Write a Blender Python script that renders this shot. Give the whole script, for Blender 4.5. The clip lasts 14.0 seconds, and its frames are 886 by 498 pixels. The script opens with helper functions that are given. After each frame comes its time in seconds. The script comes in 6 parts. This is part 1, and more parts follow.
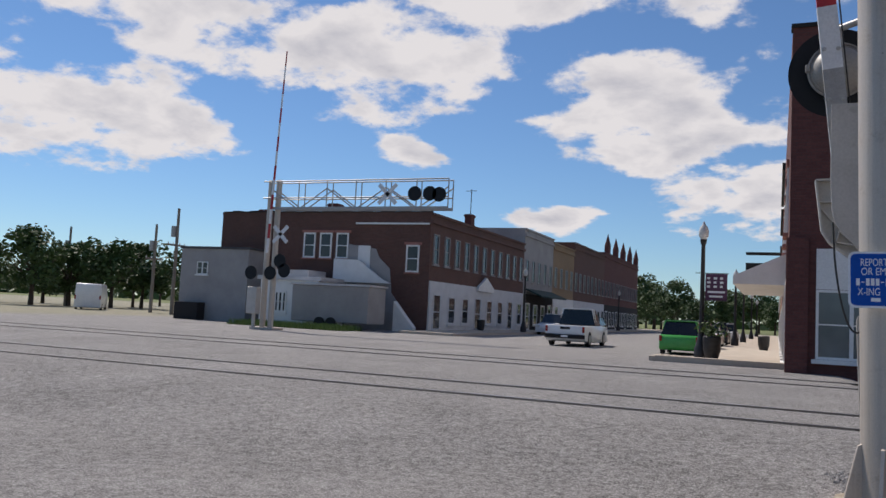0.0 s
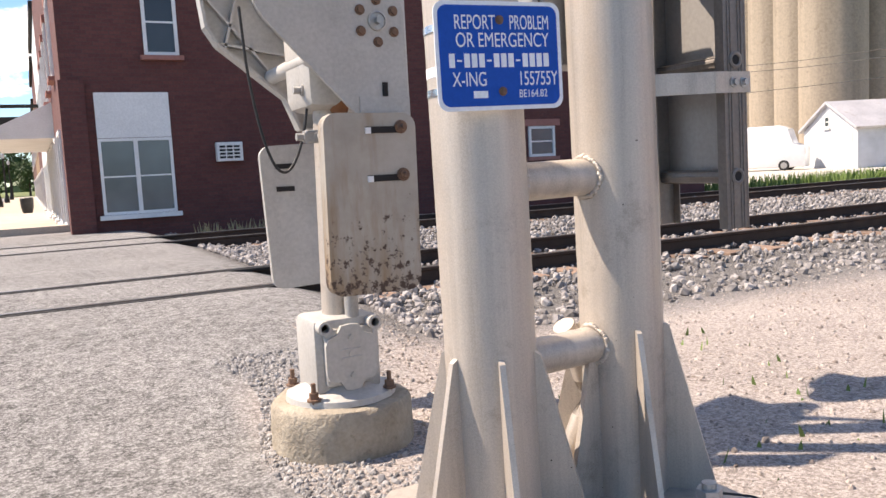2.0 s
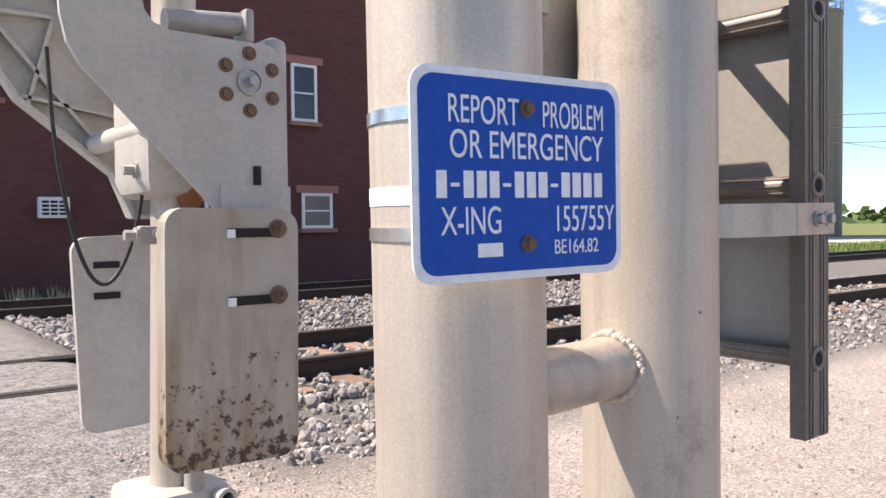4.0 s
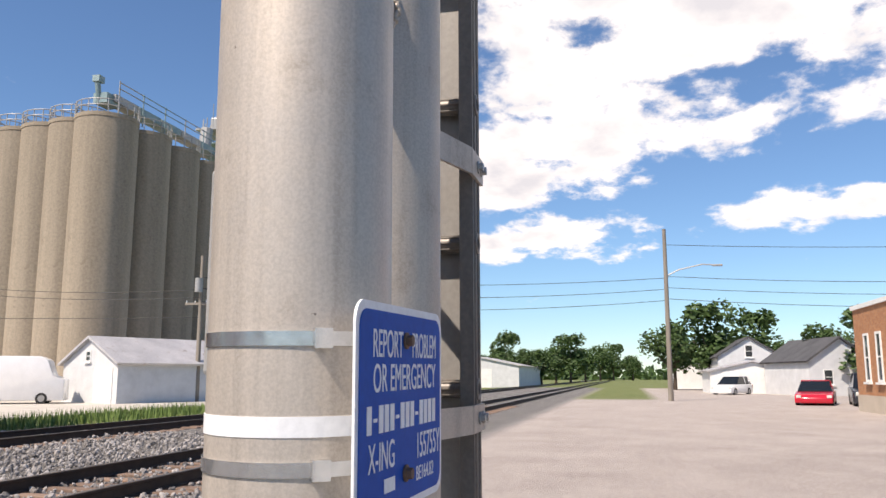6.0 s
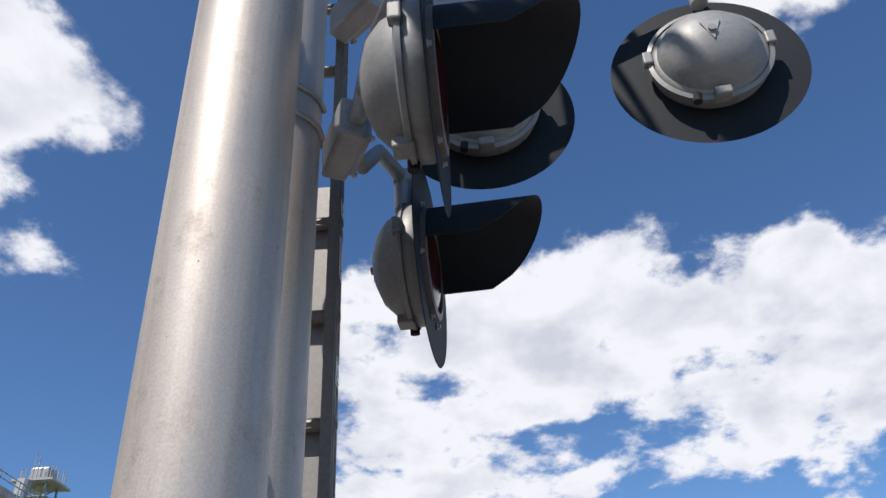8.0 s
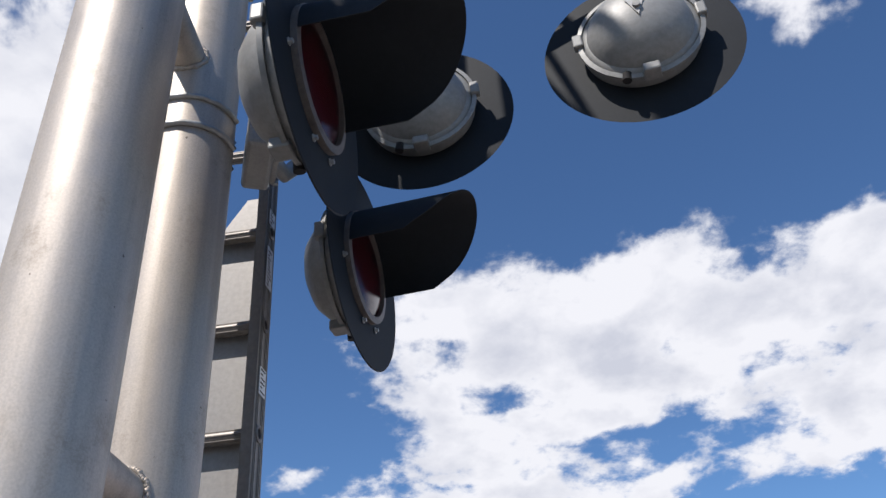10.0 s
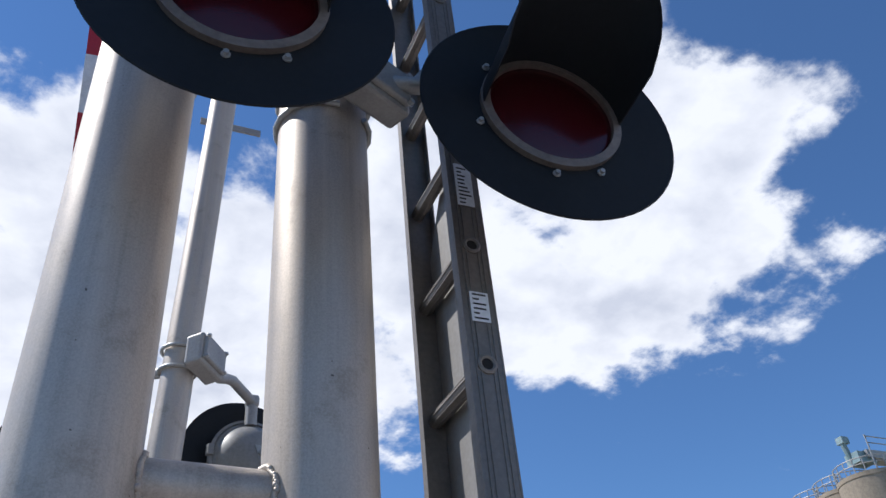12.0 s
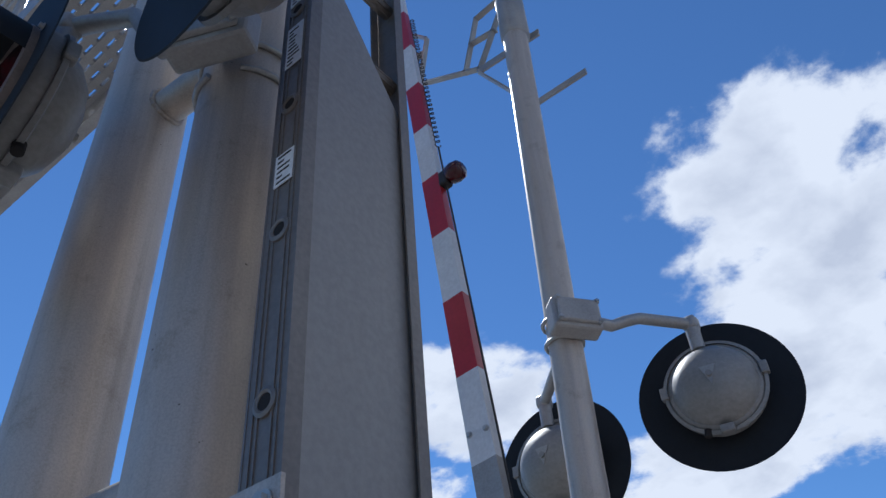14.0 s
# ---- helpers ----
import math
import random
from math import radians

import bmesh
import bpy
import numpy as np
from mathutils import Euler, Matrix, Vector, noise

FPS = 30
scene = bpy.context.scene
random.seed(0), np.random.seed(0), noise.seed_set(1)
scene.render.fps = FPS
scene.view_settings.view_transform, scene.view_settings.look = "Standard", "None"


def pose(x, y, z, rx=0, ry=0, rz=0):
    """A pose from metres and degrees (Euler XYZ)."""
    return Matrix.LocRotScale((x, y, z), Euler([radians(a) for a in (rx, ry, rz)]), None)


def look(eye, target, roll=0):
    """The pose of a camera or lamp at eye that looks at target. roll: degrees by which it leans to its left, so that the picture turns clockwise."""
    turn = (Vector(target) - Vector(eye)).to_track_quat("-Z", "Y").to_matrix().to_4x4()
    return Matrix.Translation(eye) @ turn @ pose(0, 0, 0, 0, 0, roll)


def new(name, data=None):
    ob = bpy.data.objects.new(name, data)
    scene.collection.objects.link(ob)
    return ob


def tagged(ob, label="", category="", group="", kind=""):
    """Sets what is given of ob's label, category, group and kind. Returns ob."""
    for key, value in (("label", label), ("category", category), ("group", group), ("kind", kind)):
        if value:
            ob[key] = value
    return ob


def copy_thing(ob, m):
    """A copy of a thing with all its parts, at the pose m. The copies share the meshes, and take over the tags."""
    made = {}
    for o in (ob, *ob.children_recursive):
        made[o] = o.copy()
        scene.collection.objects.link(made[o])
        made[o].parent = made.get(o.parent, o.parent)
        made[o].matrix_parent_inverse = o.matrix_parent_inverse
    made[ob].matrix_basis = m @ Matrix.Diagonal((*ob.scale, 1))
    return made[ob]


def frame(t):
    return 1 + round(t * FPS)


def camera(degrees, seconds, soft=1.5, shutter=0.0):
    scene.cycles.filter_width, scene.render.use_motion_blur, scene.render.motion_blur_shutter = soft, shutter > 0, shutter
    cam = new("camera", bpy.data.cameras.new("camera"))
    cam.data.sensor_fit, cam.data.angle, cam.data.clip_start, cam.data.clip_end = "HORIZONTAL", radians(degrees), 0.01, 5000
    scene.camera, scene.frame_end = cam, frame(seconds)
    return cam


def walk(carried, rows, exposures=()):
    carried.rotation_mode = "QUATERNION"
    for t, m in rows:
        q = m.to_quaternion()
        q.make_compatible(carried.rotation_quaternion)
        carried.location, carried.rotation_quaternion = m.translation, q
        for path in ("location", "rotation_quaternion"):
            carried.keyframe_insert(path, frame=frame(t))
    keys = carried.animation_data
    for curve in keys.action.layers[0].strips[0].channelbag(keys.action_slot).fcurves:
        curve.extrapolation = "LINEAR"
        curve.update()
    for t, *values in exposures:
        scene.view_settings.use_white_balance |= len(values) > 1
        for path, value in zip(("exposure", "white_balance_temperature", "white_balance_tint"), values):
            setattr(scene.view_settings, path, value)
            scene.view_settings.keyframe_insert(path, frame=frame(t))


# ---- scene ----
cam = camera(57.67, 14.0)
PATH = [
    (0, (-0.221, -3.700, 0.950), (-0.991, -1.860, 1.105), 2.89),
    (0.5, (-0.445, -3.138, 0.955), (-0.607, -1.146, 0.906), 0.44),
    (1, (-0.677, -2.628, 0.890), (-0.480, -0.648, 0.694), -2.00),
    (1.5, (-0.805, -2.083, 0.907), (-0.225, -0.185, 0.662), -3.13),
    (2, (-0.731, -1.543, 0.935), (0.169, 0.232, 0.733), -3.00),
    (2.5, (-0.576, -1.077, 1.102), (0.498, 0.610, 1.104), -1.89),
    (3, (-0.350, -0.791, 1.126), (0.780, 0.858, 1.187), -0.53),
    (3.2, (-0.289, -0.725, 1.144), (0.864, 0.910, 1.165), -0.48),
    (5.3, (-0.741, -0.664, 1.049), (0.791, 0.623, 1.014), 0.73),
    (5.5, (-0.729, -0.562, 1.080), (0.947, 0.527, 1.128), 0.59),
    (6, (-0.722, -0.291, 1.200), (1.204, 0.146, 1.514), 0.02),
    (6.5, (-0.868, -0.164, 1.294), (1.023, -0.200, 1.946), -1.39),
    (7, (-0.934, -0.227, 1.315), (0.854, -0.288, 2.209), -2.40),
    (7.5, (-0.956, -0.324, 1.326), (0.770, -0.274, 2.335), -2.05),
    (7.7, (-0.979, -0.313, 1.337), (0.716, -0.261, 2.396), -2.03),
    (9.8, (-0.873, -0.490, 1.307), (0.733, -0.510, 2.500), -5.37),
    (10, (-0.889, -0.659, 1.302), (0.749, -0.501, 2.439), -4.70),
    (10.5, (-0.667, -0.813, 1.200), (0.925, -0.185, 2.236), -2.27),
    (11, (-0.349, -1.081, 1.180), (1.003, -0.044, 2.229), -3.93),
    (11.5, (-0.113, -1.245, 1.277), (0.910, 0.051, 2.404), -5.75),
    (12, (0.233, -1.271, 1.295), (0.930, 0.167, 2.498), -5.17),
    (12.5, (0.620, -1.218, 1.260), (0.925, 0.402, 2.393), -3.21),
    (13, (0.911, -1.027, 1.208), (0.795, 0.659, 2.278), -3.19),
    (13.2, (1.054, -0.931, 1.236), (0.787, 0.722, 2.329), -3.76),
    (13.5, (1.343, -0.804, 1.210), (0.864, 0.758, 2.363), -5.00),
    (14, (1.681, -0.570, 1.245), (0.765, 0.647, 2.541), -4.42),
]
LIGHT = [(0, -0.3, 6800, 14), (0.5, 0.05, 7000, 14), (1, 0.5, 7600, 17), (1.5, 0.75, 7500, 17), (2, 0.9, 7600, 17), (3, 0.98, 7600, 17), (5.5, 0.74, 7700, 17), (6, 0.35, 7300, 15),
         (6.5, 0.1, 6500, 12), (7.5, 0.02, 6400, 12), (10, 0.0, 6400, 12), (10.5, 0.1, 6400, 12), (11.5, 0.1, 6300, 11), (12.5, 0.06, 6000, 11), (13.5, -0.1, 6000, 10), (14, -0.16, 5700, 9)]
walk(cam, [(t, look(e, g, r)) for t, e, g, r in PATH], LIGHT)

# ---- light ----
SUN_AZ, SUN_EL = 148.0, 52.0          # degrees: from +x towards +y, above the horizon
sun_way = Vector((math.cos(radians(SUN_AZ)) * math.cos(radians(SUN_EL)), math.sin(radians(SUN_AZ)) * math.cos(radians(SUN_EL)), math.sin(radians(SUN_EL))))
sun = new("sun", bpy.data.lights.new("sun", "SUN"))
sun.data.energy, sun.data.angle, sun.data.color = 5.0, radians(0.53), (1.0, 0.95, 0.88)
sun.matrix_world = look(sun_way * 60, (0, 0, 0))

world = bpy.data.worlds.new("sky")
scene.world = world
world.use_nodes = True


def build_sky():
    nt = world.node_tree
    nt.nodes.clear()
    N, L = nt.nodes.new, nt.links.new

    def math_node(op, a, b=None, clamp=False):
        n = N("ShaderNodeMath")
        n.operation, n.use_clamp = op, clamp
        for i, v in enumerate((a, b)):
            if v is None:
                continue
            if isinstance(v, (int, float)):
                n.inputs[i].default_value = v
            else:
                L(v, n.inputs[i])
        return n.outputs[0]

    out, back = N("ShaderNodeOutputWorld"), N("ShaderNodeBackground")
    sky = N("ShaderNodeTexSky")
    sky.sky_type, sky.sun_disc = "NISHITA", False
    sky.sun_elevation, sky.sun_rotation = radians(SUN_EL), radians(90 - SUN_AZ)
    sky.air_density, sky.dust_density, sky.ozone_density = 1.0, 0.0, 4.0
    co = N("ShaderNodeTexCoord")
    sep = N("ShaderNodeSeparateXYZ")
    L(co.outputs["Generated"], sep.inputs[0])
    up = math_node("MAXIMUM", sep.outputs[2], 0.03)
    # the layer of cumulus, looked at from below
    flat = N("ShaderNodeCombineXYZ")
    L(math_node("DIVIDE", sep.outputs[0], math_node("ADD", up, 0.3)), flat.inputs[0])
    L(math_node("DIVIDE", sep.outputs[1], math_node("ADD", up, 0.3)), flat.inputs[1])

    def cloud_noise(scale, detail, rough, dist):
        n = N("ShaderNodeTexNoise")
        n.inputs["Scale"].default_value, n.inputs["Detail"].default_value = scale, detail
        n.inputs["Roughness"].default_value, n.inputs["Distortion"].default_value = rough, dist
        L(flat.outputs[0], n.inputs["Vector"])
        return n.outputs["Fac"]

    puffs = cloud_noise(5.0, 9, 0.56, 0.1)
    wisps = cloud_noise(17.0, 7, 0.62, 0.3)
    shade = cloud_noise(7.0, 5, 0.5, 0.2)
    field = None
    for az, el, wide, high, power in CLOUDS:
        d = Vector((math.cos(radians(az)) * math.cos(radians(el)), math.sin(radians(az)) * math.cos(radians(el)), math.sin(radians(el))))
        side = Vector((-d.y, d.x, 0)).normalized()
        top = d.cross(side)
        s = []
        for axis, size in ((side, wide), (top, high)):
            dot = N("ShaderNodeVectorMath")
            dot.operation = "DOT_PRODUCT"
            L(co.outputs["Generated"], dot.inputs[0])
            dot.inputs[1].default_value = axis / math.sin(radians(size))
            s.append(math_node("MULTIPLY", dot.outputs["Value"], dot.outputs["Value"]))
        dot = N("ShaderNodeVectorMath")
        dot.operation = "DOT_PRODUCT"
        L(co.outputs["Generated"], dot.inputs[0])
        dot.inputs[1].default_value = d
        front = math_node("GREATER_THAN", dot.outputs["Value"], 0.0)
        blob = math_node("SUBTRACT", 1.0, math_node("MULTIPLY", math_node("ADD", s[0], s[1]), 0.5), True)
        blob = math_node("MULTIPLY", math_node("MULTIPLY", blob, front), power)
        field = blob if field is None else math_node("MAXIMUM", field, blob)
    body = math_node("ADD", math_node("MULTIPLY", field, 0.8), math_node("MULTIPLY", math_node("SUBTRACT", puffs, 0.5), 1.9))
    body = math_node("ADD", body, math_node("MULTIPLY", math_node("SUBTRACT", wisps, 0.5), 0.4))
    mask = N("ShaderNodeMapRange")
    mask.interpolation_type = "SMOOTHERSTEP"
    L(body, mask.inputs["Value"])
    mask.inputs["From Min"].default_value, mask.inputs["From Max"].default_value = 0.36, 0.66
    core = N("ShaderNodeMapRange")
    L(math_node("ADD", body, math_node("MULTIPLY", math_node("SUBTRACT", shade, 0.5), 2.2)), core.inputs["Value"])
    core.inputs["From Min"].default_value, core.inputs["From Max"].default_value = 0.6, 1.3
    tone = N("ShaderNodeMix")
    tone.data_type = "RGBA"
    L(core.outputs[0], tone.inputs[0])
    tone.inputs[6].default_value, tone.inputs[7].default_value = (10.6, 10.7, 11.1, 1), (7.3, 7.6, 8.5, 1)
    mix = N("ShaderNodeMix")
    mix.data_type = "RGBA"
    L(mask.outputs[0], mix.inputs[0])
    blue = N("ShaderNodeMix")
    blue.data_type, blue.blend_type = "RGBA", "MULTIPLY"
    blue.inputs[0].default_value = 1.0
    L(sky.outputs[0], blue.inputs[6])
    blue.inputs[7].default_value = (0.93, 1.18, 1.4, 1)
    L(blue.outputs[2], mix.inputs[6])
    L(tone.outputs[2], mix.inputs[7])
    L(mix.outputs[2], back.inputs["Color"])
    back.inputs["Strength"].default_value = SKY
    L(back.outputs[0], out.inputs[0])


SKY = 0.085
# azimuth, elevation, half width, half height, weight
CLOUDS = [
    (53, 16, 7, 1.6, 0.95), (126, 30, 7, 4, 1.15), (107, 22, 9, 2.2, 0.95),
    (137, 12, 9, 3.6, 1.0), (118, 17.5, 10, 4, 1.0), (115, 11, 3, 1.3, 0.9), (98, 14.5, 8, 4.5, 1.05), (91, 8.8, 7, 2.6, 1.0), (105, 6.8, 3.5, 1.3, 0.9),
    (-6, 27, 16, 7, 1.08), (-27, 23, 12, 8, 1.12), (5, 18, 11, 4, 0.98), (-6, 18, 13, 2.6, 0.9), (-12, 11, 7, 1.5, 0.85), (3, 10, 5, 2, 0.9),
    (48, 38, 14, 12, 1.1), (60, 37, 13, 10, 1.2), (80, 32, 12, 12, 1.15), (97, 34, 9, 13, 1.15), (104, 24, 10, 4, 1.0),
    (138, 36, 6, 7, 1.0), (134, 21, 10, 5, 1.0), (-35, 47, 8, 5, 1.0), (11, 14, 13, 2.2, 1.0), (14, 9, 8, 1.3, 0.9), (-2, 22, 12, 2.4, 0.95),
]
build_sky()

# ---- materials ----
MATS = {}


def nodes(name):
    m = bpy.data.materials.new(name)
    m.use_nodes = True
    MATS[name] = m
    return m, m.node_tree, m.node_tree.nodes["Principled BSDF"]


def tex_noise(nt, scale, detail=4, rough=0.55, coord="Object", stretch=None):
    co = nt.nodes.new("ShaderNodeTexCoord")
    n = nt.nodes.new("ShaderNodeTexNoise")
    n.inputs["Scale"].default_value, n.inputs["Detail"].default_value, n.inputs["Roughness"].default_value = scale, detail, rough
    if stretch:
        mp = nt.nodes.new("ShaderNodeMapping")
        mp.inputs["Scale"].default_value = stretch
        nt.links.new(co.outputs[coord], mp.inputs[0])
        nt.links.new(mp.outputs[0], n.inputs["Vector"])
    else:
        nt.links.new(co.outputs[coord], n.inputs["Vector"])
    return n.outputs["Fac"]


def ramp(nt, fac, stops):
    r = nt.nodes.new("ShaderNodeValToRGB")
    r.color_ramp.elements[0].position, r.color_ramp.elements[0].color = stops[0][0], (*stops[0][1], 1)
    r.color_ramp.elements[1].position, r.color_ramp.elements[1].color = stops[-1][0], (*stops[-1][1], 1)
    for p, c in stops[1:-1]:
        e = r.color_ramp.elements.new(p)
        e.color = (*c, 1)
    nt.links.new(fac, r.inputs[0])
    return r.outputs[0]


def mixed(nt, fac, a, b, how="MIX"):
    m = nt.nodes.new("ShaderNodeMix")
    m.data_type, m.blend_type = "RGBA", how
    for i, v in ((0, fac), (6, a), (7, b)):
        if isinstance(v, (int, float)):
            m.inputs[i].default_value = v
        elif isinstance(v, tuple):
            m.inputs[i].default_value = (*v, 1)
        else:
            nt.links.new(v, m.inputs[i])
    return m.outputs[2]


def bump(nt, bsdf, height, strength, dist):
    b = nt.nodes.new("ShaderNodeBump")
    b.inputs["Strength"].default_value, b.inputs["Distance"].default_value = strength, dist
    nt.links.new(height, b.inputs["Height"])
    nt.links.new(b.outputs[0], bsdf.inputs["Normal"])


def surface(name, dark, light, rough=0.7, metal=0.0, big=1.5, fine=40.0, relief=0.15, depth=0.003, stain=None, stain_at=(0.6, 0.72), coord="Object", stretch=None, spec=0.5, per_object=0.0, grainy=0.2):
    """A weathered surface: two tones in large patches, fine grain in colour and relief, an optional stain."""
    m, nt, b = nodes(name)
    patch, grain = tex_noise(nt, big, 5, 0.6, coord, stretch), tex_noise(nt, fine, 3, 0.6, coord)
    col = ramp(nt, patch, [(0.3, dark), (0.7, light)])
    col = mixed(nt, grainy, col, ramp(nt, grain, [(0.35, tuple(c * 0.7 for c in dark)), (0.65, tuple(min(1, c * 1.15) for c in light))]))
    if stain:
        spots = tex_noise(nt, big * 2.3, 8, 0.7, coord)
        col = mixed(nt, ramp(nt, spots, [(stain_at[0], (0, 0, 0)), (stain_at[1], (1, 1, 1))]), col, stain)
    if per_object:
        info = nt.nodes.new("ShaderNodeObjectInfo")
        lo, hi = 1 - per_object, 1 + per_object
        col = mixed(nt, 1.0, col, ramp(nt, info.outputs["Random"], [(0, (lo, lo, lo)), (1, (hi, hi, hi))]), "MULTIPLY")
    nt.links.new(col, b.inputs["Base Color"])
    b.inputs["Roughness"].default_value, b.inputs["Metallic"].default_value = rough, metal
    b.inputs["Specular IOR Level"].default_value = spec
    bump(nt, b, grain, relief, depth)
    return m


def plain(name, col, rough=0.5, metal=0.0, spec=0.5):
    return surface(name, tuple(c * 0.9 for c in col), col, rough, metal, 6, 60, 0.03, 0.001, spec=spec)


def glass(name, col=(0.03, 0.035, 0.04), rough=0.05):
    m, nt, b = nodes(name)
    n = tex_noise(nt, 0.8, 3)
    nt.links.new(ramp(nt, n, [(0.3, tuple(c * 0.6 for c in col)), (0.7, col)]), b.inputs["Base Color"])
    b.inputs["Roughness"].default_value = rough
    return m


def brickwork(name, a, c, mortar, length=0.21, height=0.075, axis="XZ", rough=0.85, dark=None):
    """Courses of brick for walls too far off to pick the bricks apart."""
    m, nt, b = nodes(name)
    co = nt.nodes.new("ShaderNodeTexCoord")
    sep, com = nt.nodes.new("ShaderNodeSeparateXYZ"), nt.nodes.new("ShaderNodeCombineXYZ")
    nt.links.new(co.outputs["Object"], sep.inputs[0])
    add = nt.nodes.new("ShaderNodeMath")
    nt.links.new(sep.outputs[0], add.inputs[0])
    nt.links.new(sep.outputs[1], add.inputs[1])
    nt.links.new(add.outputs[0], com.inputs[0])
    nt.links.new(sep.outputs[2], com.inputs[1])
    t = nt.nodes.new("ShaderNodeTexBrick")
    nt.links.new(com.outputs[0], t.inputs["Vector"])
    t.inputs["Scale"].default_value, t.inputs["Mortar Size"].default_value = 1.0, 0.006
    t.inputs["Brick Width"].default_value, t.inputs["Row Height"].default_value = length, height
    t.inputs["Color1"].default_value, t.inputs["Color2"].default_value, t.inputs["Mortar"].default_value = (*a, 1), (*c, 1), (*mortar, 1)
    patch, grain = tex_noise(nt, 0.45, 6, 0.65), tex_noise(nt, 30, 3)
    col = mixed(nt, ramp(nt, patch, [(0.35, (0, 0, 0)), (0.75, (0.55, 0.55, 0.55))]), t.outputs["Color"], dark or tuple(v * 0.55 for v in a))
    col = mixed(nt, 0.2, col, ramp(nt, grain, [(0.3, tuple(v * 0.5 for v in a)), (0.7, tuple(min(1, v * 1.3) for v in c))]))
    nt.links.new(col, b.inputs["Base Color"])
    b.inputs["Roughness"].default_value = rough
    inv = nt.nodes.new("ShaderNodeMath")
    inv.operation = "SUBTRACT"
    inv.inputs[0].default_value = 1.0
    nt.links.new(t.outputs["Fac"], inv.inputs[1])
    bump(nt, b, inv.outputs[0], 0.5, 0.01)
    return m


def rusting_plate(name, dark, light):
    """Galvanised plate whose lower edge has rusted through in spots and runs."""
    m, nt, b = nodes(name)
    co, sep = nt.nodes.new("ShaderNodeTexCoord"), nt.nodes.new("ShaderNodeSeparateXYZ")
    nt.links.new(co.outputs["Object"], sep.inputs[0])
    low = nt.nodes.new("ShaderNodeMapRange")
    nt.links.new(sep.outputs[2], low.inputs["Value"])
    low.inputs["From Min"].default_value, low.inputs["From Max"].default_value = 0.98, 0.46
    low.inputs["To Min"].default_value, low.inputs["To Max"].default_value = -0.12, 0.13

    def more(fac):
        w = nt.nodes.new("ShaderNodeMath")
        nt.links.new(fac, w.inputs[0])
        nt.links.new(low.outputs[0], w.inputs[1])
        return w.outputs[0]

    col = ramp(nt, tex_noise(nt, 5, 6, 0.65), [(0.3, dark), (0.7, light)])
    runs = more(tex_noise(nt, 9, 5, 0.6, "Object", (1, 1, 0.16)))
    col = mixed(nt, ramp(nt, runs, [(0.45, (0, 0, 0)), (0.64, (0.8, 0.8, 0.8))]), col, (0.26, 0.17, 0.09))
    spots = more(tex_noise(nt, 26, 6, 0.7))
    col = mixed(nt, ramp(nt, spots, [(0.6, (0, 0, 0)), (0.66, (1, 1, 1))]), col, (0.07, 0.042, 0.03))
    nt.links.new(col, b.inputs["Base Color"])
    b.inputs["Roughness"].default_value, b.inputs["Metallic"].default_value = 0.6, 0.12
    bump(nt, b, spots, 0.15, 0.002)
    return m


def weathered_paint(name, dark, light):
    """Aluminium paint with long rain streaks, grime, and small dark pits."""
    m, nt, b = nodes(name)
    col = ramp(nt, tex_noise(nt, 3.0, 6, 0.65, "Object", (1, 1, 0.25)), [(0.3, dark), (0.7, light)])
    streak = tex_noise(nt, 26, 5, 0.6, "Object", (1, 1, 0.03))
    col = mixed(nt, ramp(nt, streak, [(0.5, (0, 0, 0)), (0.72, (0.55, 0.55, 0.55))]), col, tuple(c * 0.62 for c in dark))
    col = mixed(nt, ramp(nt, streak, [(0.28, (0.5, 0.5, 0.5)), (0.44, (0, 0, 0))]), col, tuple(min(1, c * 1.22) for c in light))
    grime = tex_noise(nt, 7, 8, 0.72)
    col = mixed(nt, ramp(nt, grime, [(0.56, (0, 0, 0)), (0.76, (0.6, 0.6, 0.6))]), col, (0.2, 0.155, 0.115))
    grain = tex_noise(nt, 240, 3, 0.7)
    col = mixed(nt, 0.16, col, ramp(nt, grain, [(0.38, tuple(c * 0.45 for c in dark)), (0.62, tuple(min(1, c * 1.25) for c in light))]))
    pits = tex_noise(nt, 60, 2, 0.5)
    col = mixed(nt, ramp(nt, pits, [(0.765, (0, 0, 0)), (0.785, (0.85, 0.85, 0.85))]), col, (0.05, 0.035, 0.028))
    nt.links.new(col, b.inputs["Base Color"])
    rough = ramp(nt, grime, [(0.3, (0.42, 0.42, 0.42)), (0.7, (0.62, 0.62, 0.62))])
    nt.links.new(rough, b.inputs["Roughness"])
    b.inputs["Metallic"].default_value = 0.45
    bump(nt, b, grain, 0.09, 0.0008)
    return m


weathered_paint("silver_paint", (0.46, 0.405, 0.35), (0.565, 0.505, 0.44))
surface("galvanized", (0.29, 0.285, 0.275), (0.4, 0.395, 0.385), 0.45, 0.25, 8, 120, 0.08, 0.001)
surface("ladder_aluminium", (0.15, 0.132, 0.118), (0.25, 0.225, 0.2), 0.45, 0.3, 6, 90, 0.1, 0.001, stretch=(1, 1, 0.15))
surface("guard_sheet", (0.27, 0.255, 0.24), (0.34, 0.325, 0.305), 0.5, 0.3, 2.5, 70, 0.06, 0.001, stretch=(1, 1, 0.3))
rusting_plate("counterweight_plate", (0.32, 0.29, 0.25), (0.44, 0.41, 0.365))
surface("gate_casting", (0.40, 0.385, 0.36), (0.51, 0.495, 0.465), 0.5, 0.15, 4, 60, 0.1, 0.002, (0.35, 0.33, 0.30), (0.62, 0.75))
